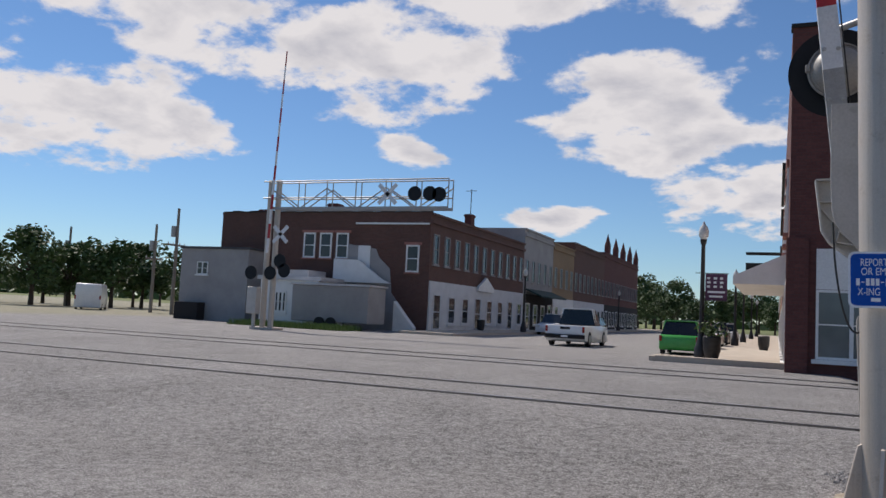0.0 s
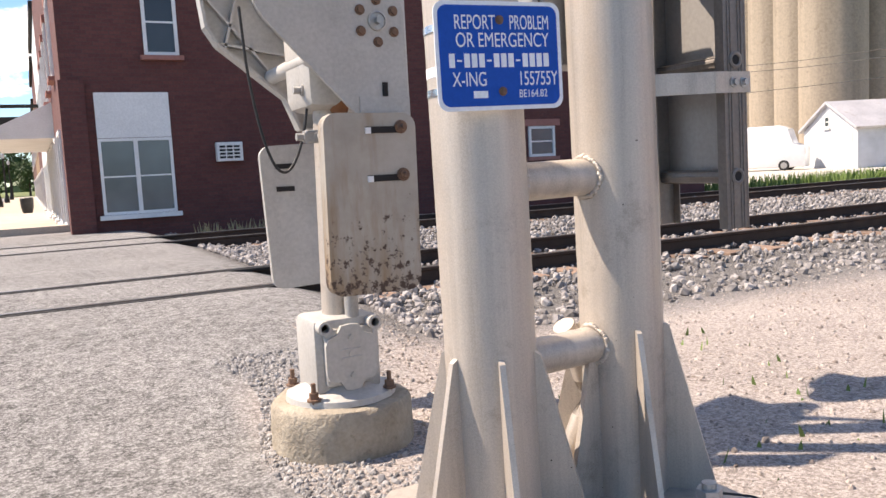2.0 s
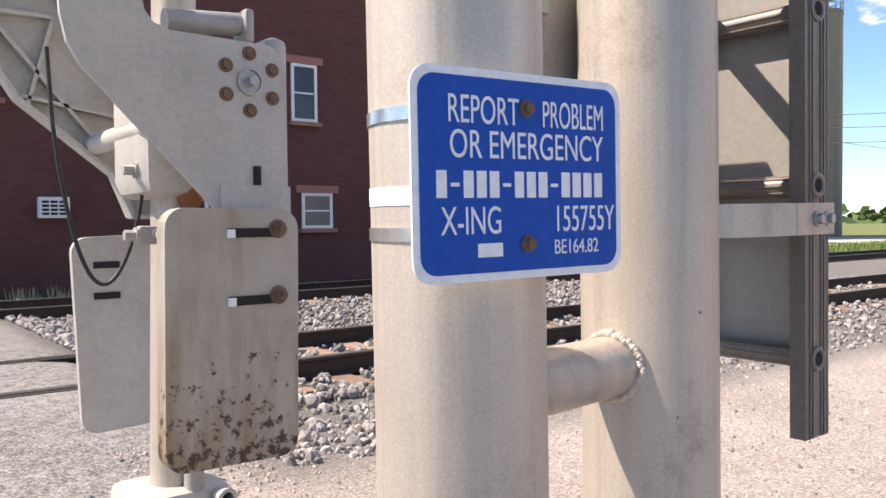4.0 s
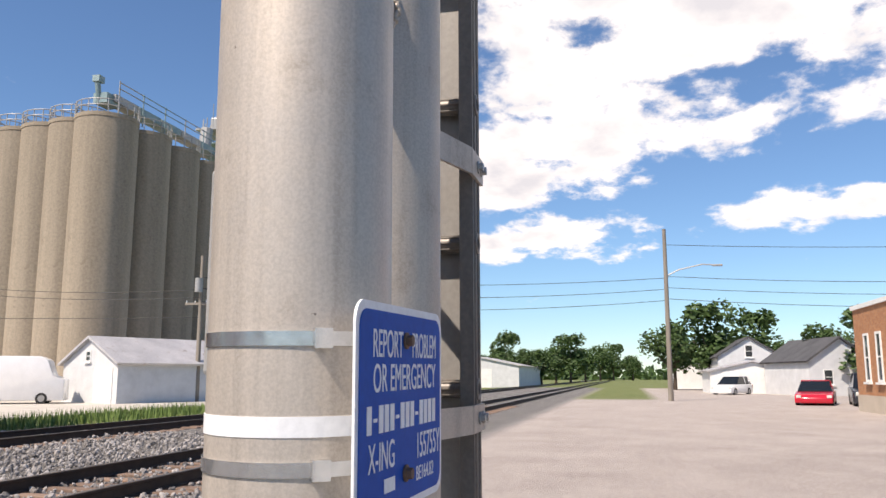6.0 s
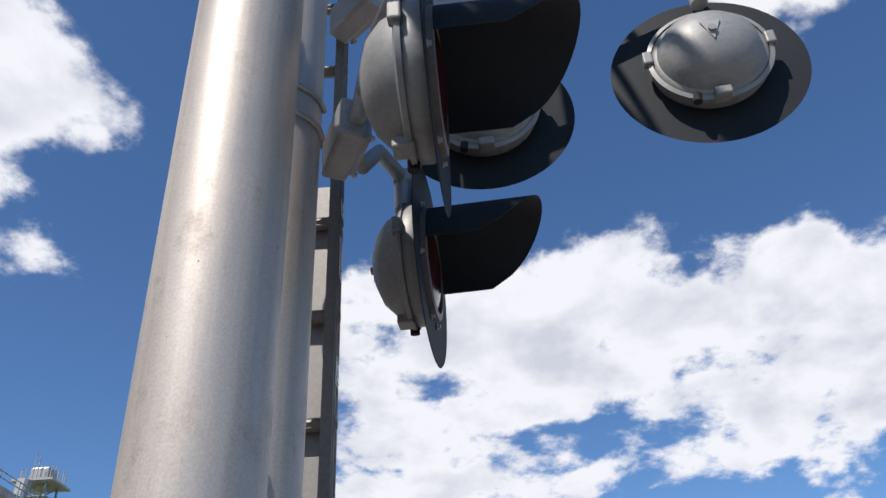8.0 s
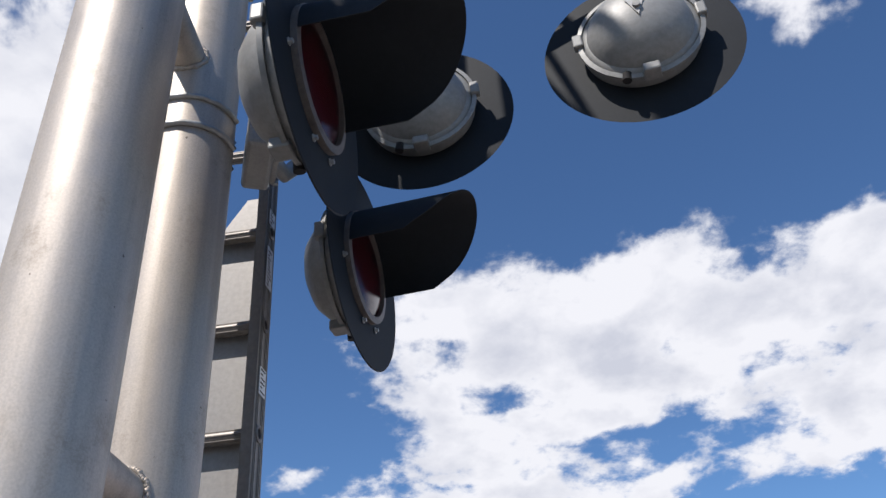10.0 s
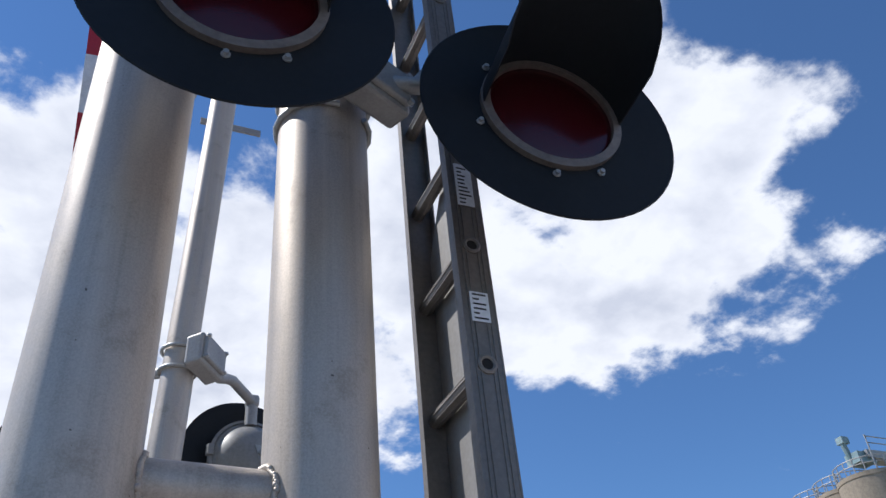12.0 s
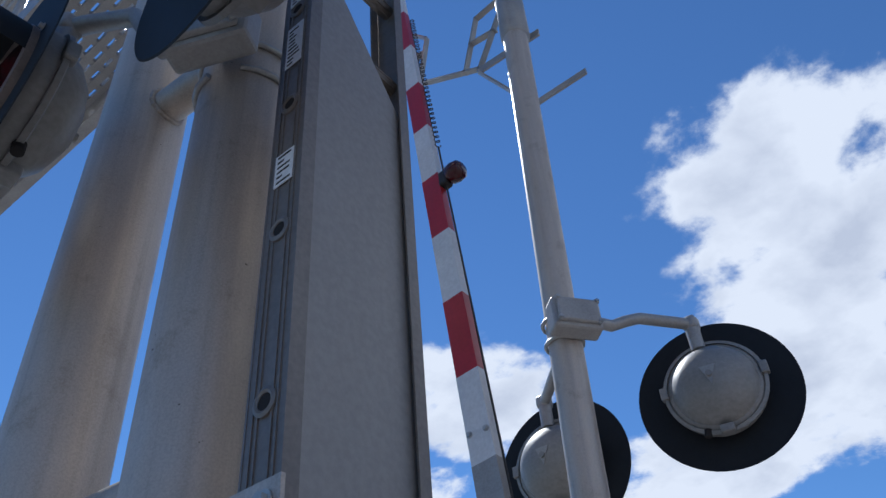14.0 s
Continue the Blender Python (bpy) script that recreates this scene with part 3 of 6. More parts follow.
# ---- buildings ----
def window(parent, x, y, z, w, h, n, frame_mat="white_paint", glass_mat="window_glass", panes=1, lintel="", out=0.05, bar=0.07):
    """A sash window on a wall: x, y, z the middle of its sill, n the wall's outward way."""
    n = Vector(n)
    u = Vector((-n.y, n.x, 0))
    rot = Matrix((u, n, UP)).transposed()
    base = Vector((x, y, z))
    P = lambda a, c, d: tuple(base + u * a + n * c + UP * d)
    bm = B()
    box(bm, P(0, 0.006, h / 2), (w - bar, 0.02, h - bar), rot)
    win = part("window", bm, glass_mat, parent)
    bm = B()
    for s in (-1, 1):
        box(bm, P(s * (w / 2 - bar / 2), out / 2 - 0.03, h / 2), (bar, out + 0.06, h), rot)
    for d in (bar / 2, h - bar / 2):
        box(bm, P(0, out / 2 - 0.03, d), (w - 2 * bar, out + 0.06, bar), rot)
    box(bm, P(0, out / 2 - 0.045, h / 2), (w - 2 * bar, out + 0.03, bar * 0.55), rot)
    for k in range(1, panes):
        box(bm, P(w * (k / panes - 0.5), out / 2 - 0.03, h / 2), (bar * 1.4, out + 0.062, h - 2 * bar), rot)
    part("window_frame", bm, frame_mat, win)
    bm = B()
    box(bm, P(0, 0.05, -0.05), (w + 0.16, 0.16, 0.09), rot)
    part("window_sill", bm, frame_mat if not lintel else lintel, win)
    if lintel:
        bm = B()
        box(bm, P(0, 0.02, h + 0.09), (w + 0.3, 0.1, 0.17), rot)
        part("lintel", bm, lintel, win)
    return win


def corner_building():
    t = thing("corner_shop_building", "two-storey maroon brick corner building beside the tracks", "building", "shops of the high street")
    tops = [(0.0, 0.56, 7.85), (0.56, 4.7, 7.5), (4.7, 8.76, 7.25), (8.76, 12.77, 6.82), (12.77, 16.8, 6.37)]
    for a, b2, h in tops:
        bm = B()
        span(bm, a, b2, 15.95, 34, -0.9, h)
        part("wall", bm, "brick_maroon", t)
    bm = B()
    for a, b2, h in tops:
        span(bm, a - 0.03, b2 + 0.03, 15.9, 16.3, h, h + 0.09)
    part("coping", bm, "black_and_shade", t)
    S = (0, -1, 0)
    y = 15.95
    window(t, 1.27, y, 0.32, 1.42, 1.53, S, panes=2, glass_mat="blind_glass", bar=0.058)
    bm = B()
    span(bm, 0.56, 1.98, 15.91, 15.96, 1.86, 2.76)
    part("blind_panel", bm, "white_paint", t, "white boarded panel above the window")
    for x, z, w, h in ((1.93, 3.5, 0.68, 1.34), (4.95, 3.5, 0.66, 1.34), (8.5, 3.5, 0.66, 1.32), (12.28, 3.54, 0.66, 1.29), (14.7, 3.54, 0.66, 1.28), (6.56, 1.07, 0.92, 0.8), (8.8, 1.05, 0.8, 0.82), (11.15, 1.08, 0.8, 0.78)):
        window(t, x, y, z, w, h, S, lintel="pink_trim", glass_mat="window_glass" if z > 2 else "blind_glass")
    window(t, 14.01, y, 0.53, 1.68, 1.36, S, lintel="pink_trim", panes=2, glass_mat="blind_glass")
    W = (-1, 0, 0)
    for yy in (19, 22, 25, 28, 31):
        window(t, 0.0, yy, 3.4, 0.9, 1.7, W, lintel="pink_trim")
        window(t, 0.0, yy, 0.0, 1.5, 2.2, W, bar=0.1)
    bm = B()
    span(bm, -0.06, 0.4, 15.85, 16.6, -0.9, 3.0)
    part("pier", bm, "brick_maroon", t)
    return t


corner_building()


def air_conditioner():
    t = thing("window_air_conditioner", "white window air conditioner set in the brick wall", "air conditioner", "", pose(3.12, 15.9, 1.5))
    bm = B()
    span(bm, -0.27, 0.27, -0.16, 0.04, -0.2, 0.2, 0.015)
    part("case", bm, "white_paint", t)
    bm = B()
    for i in range(3):
        for k in range(4):
            span(bm, -0.22 + 0.15 * i, -0.1 + 0.15 * i, -0.168, -0.158, -0.14 + 0.075 * k, -0.095 + 0.075 * k)
    part("grille", bm, "black_and_shade", t)


air_conditioner()


def silo(x, y, h, r=2.32):
    t = thing("grain_silo", "tall round tan concrete grain silo with stains", "silo", "silos of the grain elevator", pose(x, y, -0.4))
    bm = B()
    lathe(bm, [(r, 0), (r, h * 0.25), (r, h * 0.5), (r, h * 0.75), (r, h - 0.3), (r * 1.02, h - 0.3), (r * 1.02, h)], seg=40)
    part("drum", bm, "silo_concrete", t, "", 40)
    bm = B()
    for k in range(20):
        a = 2 * math.pi * k / 20
        cyl(bm, (r * math.cos(a), r * math.sin(a), h), (r * math.cos(a), r * math.sin(a), h + 1.0), 0.04, seg=6)
    for z in (0.55, 1.0):
        pipe(bm, [(r * math.cos(2 * math.pi * k / 20), r * math.sin(2 * math.pi * k / 20), h + z) for k in range(21)], 0.04, 6)
    part("railing", bm, "galvanized", t)


SILOS = [(52.0 + 4.65 * k, 38.3, 21.2) for k in range(6)] + [(52.3 + 0.5 * k, 38.3 + 2.9 * k, 21.2) for k in range(1, 6)]
for s in SILOS:
    silo(*s)

# ---- the crossing signal ----
CA, CB, R = Vector((0.2063, 0.0966, 0)), Vector((0.6324, 0.1323, 0)), 0.1095
# the whole mast leans a little towards the road
LEAN = Matrix.Translation((0, 0, 1)) @ pose(0, 0, 0, 0.075, -0.83, 0) @ Matrix.Translation((0, 0, -1))
PLATE_Z = 0.05


def signal_mast():
    t = thing("crossing_signal_mast", "silver-painted twin-pipe railway crossing signal mast on a concrete base", "signal mast", "", Matrix.Translation((0, 0, -0.006)) @ LEAN)
    for c in (CA, CB):
        bm = B()
        cyl(bm, c + UP * PLATE_Z, c + UP * 7.2, R, seg=64)
        part("column", bm, "silver_paint", t, "", 40)
    ax = (CB - CA).normalized()
    for z in (0.455, 0.89, 1.82, 3.0, 4.3, 5.6):
        bm = B()
        cyl(bm, CA + ax * 0.08 + UP * z, CB - ax * 0.08 + UP * z, 0.047, seg=32)
        tie = part("cross_tube", bm, "silver_paint", t, "", 40)
        bm = B()
        for c, s in ((CA, 1), (CB, -1)):
            for k in range(64):
                a = 2 * math.pi * k / 64
                rr = 0.05 + random.uniform(-0.002, 0.002)
                d = math.sqrt(max(0.0, R * R - (rr * math.cos(a)) ** 2))
                p = c + ax * s * (d + 0.002) + Vector((-ax.y, ax.x, 0)) * rr * math.cos(a) + UP * (z + rr * math.sin(a))
                bmesh.ops.create_icosphere(bm, subdivisions=1, radius=random.uniform(0.0065, 0.0085), matrix=Matrix.Translation(p))
        part("weld_bead", bm, "silver_paint", tie, "", 60)
    bm = B()
    mid = (CA + CB) / 2
    plate(bm, [(-0.4, -0.3), (-0.345, -0.355), (0.345, -0.355), (0.4, -0.3), (0.4, 0.3), (0.345, 0.355), (-0.345, 0.355), (-0.4, 0.3)], 0.032, Matrix.Translation(mid + UP * (PLATE_Z - 0.016)))
    part("base_plate", bm, "silver_paint", t)
    for c in (CA, CB):
        for a in (0, 60, 120, 180, 240, 300):
            a += 12
            d = Vector((math.cos(radians(a)), math.sin(radians(a)), 0))
            m = Matrix.Translation(c + d * (R - 0.004) + UP * PLATE_Z) @ Matrix((d, UP, d.cross(UP))).transposed().to_4x4()
            bm = B()
            plate(bm, [(0, 0), (0.125, 0), (0.125, 0.015), (0.018, 0.44), (0, 0.45)], 0.014, m)
            part("gusset", bm, "silver_paint", t)
    for sx in (-1, 1):
        for sy in (-1, 1):
            bm = B()
            p = mid + Vector((sx * 0.235, sy * 0.26, PLATE_Z))
            hexbolt(bm, p, UP, 0.032, 0.075)
            cyl(bm, p - UP * 0.2, p + UP * 0.09, 0.018, seg=12)
            hexbolt(bm, p - UP * 0.034, -UP, 0.032, 0.06)
            part("anchor_bolt", bm, "steel_bolt", t)
    return t


signal_mast()


def foundation(name, x, y, r, top, bottom, label):
    bm = B()
    prof = [(r * 1.02, bottom), (r, top - 0.1), (r * 0.99, top - 0.03), (r * 0.95, top - 0.006), (r * 0.85, top), (0.02, top + 0.004)]
    lathe(bm, prof, Matrix.Translation((x, y, 0)), 56)
    for v in bm.verts:
        d = noise.noise(v.co * 7) * 0.018 + noise.noise(v.co * 23) * 0.007
        v.co += (v.co - Vector((x, y, v.co.z))).normalized() * d + UP * d * 0.4
    return tagged(part(name, bm, "concrete", None, "", 50), label, "foundation")


foundation("concrete_foundation", 0.43, 0.105, 0.47, -0.065, -0.5, "weathered round tan concrete foundation under the signal mast")
foundation("concrete_foundation", 0.405, 1.765, 0.305, -0.03, -0.5, "small weathered round concrete foundation under the gate mechanism")


def emergency_sign():
    c = Vector((0.198, -0.0354, 1.1636))
    m = Matrix.Translation(c) @ pose(0, 0, 0, 0, 0, SIGN_TURN) @ FACE_S
    t = thing("emergency_notice_sign", "blue and white metal notice sign strapped to the mast", "sign", "", LEAN)
    bm = B()
    plate(bm, rounded(0.305, 0.229, 0.024, 7), 0.003, m)
    part("backing", bm, "sign_white", t)
    bm = B()
    plate(bm, rounded(0.287, 0.211, 0.02, 7), 0.0012, m @ Matrix.Translation((0, 0, 0.0018)))
    part("blue_face", bm, "sign_blue", t)

    def words(text, u, v, size, wide, align="LEFT"):
        cu = bpy.data.curves.new("lettering", "FONT")
        cu.body, cu.size, cu.align_x, cu.extrude = text, size, align, 0.0003
        ob = new("lettering", cu)
        ob.data.materials.append(MATS["sign_white"])
        ob.parent = t
        bpy.context.view_layer.update()
        w = ob.dimensions.x
        ob.matrix_local = m @ Matrix.Translation((u, v, 0.0028)) @ Matrix.Diagonal((wide / w, 1, 1, 1))

    words("REPORT", -0.108, 0.056, 0.043, 0.096)
    words("PROBLEM", 0.024, 0.056, 0.043, 0.096)
    words("OR EMERGENCY", -0.106, 0.019, 0.043, 0.226)
    words("X-ING", -0.118, -0.063, 0.043, 0.08)
    words("155755Y", 0.04, -0.063, 0.043, 0.094)
    words("BE164.82", 0.04, -0.089, 0.024, 0.07)
    for k in range(14):
        bm = B()
        if k in (1, 5, 9):
            span(bm, -0.122 + k * 0.0176, -0.111 + k * 0.0176, -0.012, -0.008, 0.0, 0.0008)
        else:
            span(bm, -0.123 + k * 0.0176, -0.110 + k * 0.0176, -0.024, 0.005, 0.0, 0.0008)
        for v in bm.verts:
            v.co = m @ (v.co + Vector((0, 0, 0.0024)))
        part("number_bar", bm, "sign_white", t)
    bm = B()
    span(bm, -0.07, -0.036, -0.0885, -0.0735, 0.0024, 0.0032)
    for v in bm.verts:
        v.co = m @ v.co
    part("emblem_bar", bm, "sign_white", t)
    for v in (0.0754, -0.0754):
        bm = B()
        p = m @ Vector((0.0, v, 0.003))
        hexbolt(bm, p, m.to_3x3() @ Vector((0, 0, 1)), 0.0065, 0.009)
        part("screw", bm, "rusty_bolt", t)
    for z in (1.24, 1.1):
        bm = B()
        lathe(bm, [(R + 0.0005, -0.008), (R + 0.0025, -0.008), (R + 0.0025, 0.008), (R + 0.0005, 0.008)], Matrix.Translation(CA + UP * z), 48, True)
        box(bm, CA + Vector((-0.095, -0.065, z)), (0.02, 0.012, 0.022), pose(0, 0, 0, 0, 0, -55).to_3x3())
        part("strap", bm, "band_steel", t, "shiny steel strap", 40)
    bm = B()
    lathe(bm, [(R, -0.011), (R + 0.0012, -0.011), (R + 0.0012, 0.011), (R, 0.011)], Matrix.Translation(CA + UP * 1.145), 48, True)
    part("tape_band", bm, "sign_white", t, "", 40)


SIGN_TURN = -3.2
emergency_sign()


def ladder():
    t = thing("signal_ladder", "aluminium ladder with a sheet-metal climbing guard on the mast", "ladder", "", Matrix.Translation((0, 0, -0.0135)) @ LEAN)
    K, X, Y0, Y1 = 0.3048, 0.947, 0.0166, 0.2966
    z0, z1 = 0.731, 6.6
    for y, s in ((Y0, 1), (Y1, -1)):
        bm = B()
        span(bm, X - 0.038, X + 0.038, y - 0.002, y + 0.002, z0, z1)
        for a in (-1, 1):
            span(bm, X + a * 0.038 - 0.002, X + a * 0.038 + 0.002, y - 0.003, y + s * 0.026, z0, z1)
        for a in (-0.024, -0.014, 0.014, 0.024):
            span(bm, X + a - 0.0015, X + a + 0.0015, y - s * 0.0042, y - s * 0.001, z0, z1)
        part("side_rail", bm, "ladder_aluminium", t)
    for k in range(-1, 19):
        z = 0.8704 + K * k
        if z < z0 or z > z1:
            continue
        bm = B()
        cyl(bm, (X, Y0 + 0.001, z), (X, Y1 - 0.001, z), 0.017, seg=16)
        for q in range(8):
            a = 2 * math.pi * q / 8
            cyl(bm, (X + 0.017 * math.cos(a), Y0 + 0.004, z + 0.017 * math.sin(a)), (X + 0.017 * math.cos(a), Y1 - 0.004, z + 0.017 * math.sin(a)), 0.0022, seg=6)
        rung = part("rung", bm, "ladder_aluminium", t, "", 40)
        for y, s in ((Y0, -1), (Y1, 1)):
            bm = B()
            M = Matrix.Translation((X, y + s * 0.004, z)) @ FACE_S
            lathe(bm, [(0.013, -0.002), (0.0225, -0.002), (0.0225, 0.002), (0.017, 0.004), (0.013, 0.002)], M, 24, True)
            part("rung_collar", bm, "ladder_aluminium", rung, "", 40)
            # a near-black disc over the collar stands in for the shaded hollow rung
            bm = B()
            cyl(bm, (X, y + s * 0.0025, z), (X, y + s * 0.0048, z), 0.0135, seg=20)
            part("rung_bore", bm, "black_and_shade", rung)
    bm = B()
    plate(bm, [(0.0, 0.86), (0.272, 0.86), (0.272, 2.55), (0.08, 2.85), (0.0, 2.85)], 0.003, Matrix(((0, 0, 1, X + 0.026), (1, 0, 0, Y0 + 0.004), (0, 1, 0, 0), (0, 0, 0, 1))))
    span(bm, X + 0.026, X + 0.036, Y0 + 0.004, Y0 + 0.02, 0.87, 2.84)
    guard = part("climbing_guard", bm, "guard_sheet", t)
    for z in (1.117, 1.642, 3.6, 5.0):
        for sy, y in ((-1, Y0 - 0.006), (1, Y1 + 0.006)):
            bm = B()
            o = CB + Vector((0.085, sy * 0.072, 0))
            pts = [Vector((o.x, o.y, z)), Vector((o.x + 0.02, o.y + sy * 0.012, z)), Vector((X - 0.075, y, z)), Vector((X + 0.045, y, z))]
            for a, b2 in zip(pts, pts[1:]):
                d = (b2 - a)
                box(bm, (a + b2) / 2, (d.length + 0.006, 0.007, 0.055), pose(0, 0, 0, 0, 0, math.degrees(math.atan2(d.y, d.x))).to_3x3())
            br = part("bracket", bm, "silver_paint", t)
            for dx in (-0.014, 0.022):
                bm = B()
                hexbolt(bm, (X + dx, y + sy * 0.004, z), (0, sy, 0), 0.009, 0.012)
                part("bolt", bm, "steel_bolt", br)
    for z0, h in ((2.19, 0.075), (2.51, 0.13), (2.72, 0.05)):
        bm = B()
        span(bm, X - 0.022, X + 0.022, Y0 - 0.0062, Y0 - 0.0048, z0, z0 + h)
        lab = part("label", bm, "sign_white", t, "worn white sticker with small print")
        bm = B()
        for k in range(int(h / 0.012)):
            span(bm, X - 0.016, X + random.uniform(-0.004, 0.017), Y0 - 0.0068, Y0 - 0.006, z0 + 0.006 + 0.012 * k, z0 + 0.01 + 0.012 * k)
        part("print_bars", bm, "black_and_shade", lab)


ladder()


def flasher(name, c, face, label, hood=True):
    """A flashing lamp: dished disc, lens, hood and domed housing; face: the way it shines (degrees about z)."""
    t = thing(name, label, "signal lamp", "lamps of the crossing signal", Matrix.Translation(c) @ pose(0, 0, 0, 90, 0, face))
    # local z points backwards, so that the lamp shines along its own -z... turned into the world by the pose
    bm = B()
    lathe(bm, [(0.15, 0.0), (0.302, 0.006), (0.305, 0.003), (0.15, -0.004)], None, 64)
    part("background_disc", bm, "lamp_black", t, "", 40)
    bm = B()
    lathe(bm, [(0.148, -0.02), (0.166, -0.02), (0.168, 0.016), (0.148, 0.018)], None, 48, True)
    part("lens_rim", bm, "lens_ring", t, "", 40)
    bm = B()
    lathe(bm, [(0.002, 0.028), (0.06, 0.025), (0.11, 0.017), (0.147, 0.006), (0.147, -0.005), (0.002, -0.006)], None, 48)
    part("lens", bm, "red_lens", t, "dark unlit red lens", 60)
    bm = B()
    lathe(bm, [(0.176, -0.004), (0.182, -0.02), (0.18, -0.055), (0.17, -0.066), (0.16, -0.07), (0.145, -0.105), (0.11, -0.138), (0.06, -0.158), (0.012, -0.163)], None, 48)
    cyl(bm, (0, 0, -0.16), (0, 0, -0.175), 0.012, seg=12)
    body = part("housing", bm, "lamp_housing", t, "weathered grey domed housing", 40)
    for c, size in (((0.0, -0.182, -0.07), (0.05, 0.03, 0.05)), ((-0.187, 0.02, -0.06), (0.03, 0.05, 0.03)), ((0.187, 0.02, -0.06), (0.03, 0.05, 0.03))):
        bm = B()
        box(bm, c, size, None, 0.005)
        part("latch", bm, "lamp_housing", body)
    bm = B()
    cyl(bm, (0.07, -0.16, -0.06), (0.075, -0.187, -0.06), 0.014, seg=12)
    part("drain_plug", bm, "black_and_shade", body)
    bm = B()
    lathe(bm, [(0.178, -0.05), (0.19, -0.05), (0.192, -0.062), (0.178, -0.066)], None, 48, True)
    part("housing_rim", bm, "lamp_housing", body, "", 40)
    bm = B()
    plate(bm, [(-0.03, 0.035), (0.03, 0.035), (0, -0.04)], 0.004, Matrix.Translation((0, 0.0, -0.164)))
    part("badge", bm, "galvanized", body, "raised blank maker's badge")
    if hood:
        bm = B()
        seg = 26
        rings = []
        for rr in (0.163, 0.1655):
            lo, hi = [], []
            for k in range(seg + 1):
                a = radians(-4 + 188 * k / seg)
                reach = 0.17 + 0.18 * max(0.0, math.sin(a)) ** 0.6
                p = (rr * math.cos(a), rr * math.sin(a))
                lo.append(bm.verts.new((*p, 0.004)))
                hi.append(bm.verts.new((*p, reach)))
            rings.append((lo, hi))
        (l0, h0), (l1, h1) = rings
        for k in range(seg):
            bm.faces.new((l0[k], l0[k + 1], h0[k + 1], h0[k]))
            bm.faces.new((l1[k], h1[k], h1[k + 1], l1[k + 1]))
            bm.faces.new((h0[k], h0[k + 1], h1[k + 1], h1[k]))
        bm.faces.new((l0[0], h0[0], h1[0], l1[0]))
        bm.faces.new((l0[-1], l1[-1], h1[-1], h0[-1]))
        part("hood", bm, "lamp_black", t, "black visor hood", 50)
    for a in (20, 75, 140, 200, 265, 300):
        bm = B()
        p = Vector((0.185 * math.cos(radians(a)), 0.185 * math.sin(radians(a)), 0.003))
        hexbolt(bm, p, (0, 0, 1), 0.006, 0.01)
        part("rim_screw", bm, "steel_bolt", t)
    return t


LAMPS = [((1.031, -0.236, 2.606), -6, "black-disced flashing lamp with a red lens and long hood"), ((0.330, -0.290, 2.644), -3.5, "black-disced flashing lamp with a red lens and long hood"),
         ((0.891, -1.156, 3.195), 81, "flashing lamp with a grey domed back and black disc"), ((1.068, -0.44, 3.207), 87, "flashing lamp with a grey domed back and black disc"),
         ((0.841, 2.203, 2.741), 193, "flashing lamp on the gate mast with a grey domed back"), ((0.124, 2.21, 2.69), 183, "flashing lamp on the gate mast with a grey domed back")]
for c, face, label in LAMPS:
    flasher("flashing_lamp", c, face, label)


def lamp_arm(name, hub, ends, clamp, label):
    """A cast junction box on a mast with bent tubes out to the lamps."""
    t = thing(name, label, "lamp bracket")
    hub = Vector(hub)
    out = (hub - Vector(clamp)).normalized()
    rot = Matrix((Vector((-out.y, out.x, 0)), out, UP)).transposed()
    bm = B()
    box(bm, hub, (0.2, 0.075, 0.13), rot, 0.012)
    box(bm, hub + out * 0.045, (0.17, 0.02, 0.1), rot, 0.006)
    part("junction_box", bm, "galvanized", t)
    for s in (-1, 1):
        for q in (-1, 1):
            bm = B()
            hexbolt(bm, hub + rot @ Vector((s * 0.08, 0.05, q * 0.045)), out, 0.008, 0.012)
            part("cover_screw", bm, "steel_bolt", t)
    for e in ends:
        e = Vector(e)
        d = e - hub
        flat = Vector((d.x, d.y, 0))
        p = [hub + flat * 0.12, hub + flat * 0.3 - UP * 0.01, hub + flat * 0.42 + UP * d.z * 0.4, hub + flat * 0.55 + UP * d.z * 0.9, e - flat * 0.12, e]
        bm = B()
        pipe(bm, p, 0.023, 14)
        box(bm, e, (0.06, 0.06, 0.06), None, 0.014)
        cyl(bm, e, e - UP * 0.12, 0.028, seg=16)
        part("arm_tube", bm, "galvanized", t, "", 50)
    for dz in (-0.045, 0.05):
        bm = B()
        c = Vector(clamp) + UP * (hub.z - clamp[2] + dz)
        rr = (R if clamp[1] < 1 else 0.066) + 0.006
        pipe(bm, [c + Vector((rr * math.cos(a), rr * math.sin(a), 0)) for a in [math.atan2(out.y, out.x) + radians(q) for q in range(20, 345, 20)]], 0.008, 8)
        part("u_bolt", bm, "steel_bolt", t, "", 50)
    return t


lamp_arm("lamp_bracket", (0.68, -0.03, 2.80), [(1.031, -0.163, 2.93), (0.33, -0.213, 2.97)], (0.607, 0.13, 2.8), "cast grey junction box with bent arms to two lamps")
lamp_arm("lamp_bracket", (0.78, -0.04, 3.45), [(0.813, -1.156, 3.525), (0.99, -0.44, 3.53)], (0.60, 0.13, 3.45), "grey junction box with arms reaching out to two lamps")
lamp_arm("lamp_bracket", (0.56, 1.70, 2.97), [(0.841, 2.13, 3.02), (0.124, 2.14, 2.97)], (0.467, 1.765, 2.95), "cast grey junction box with bent arms on the gate mast")


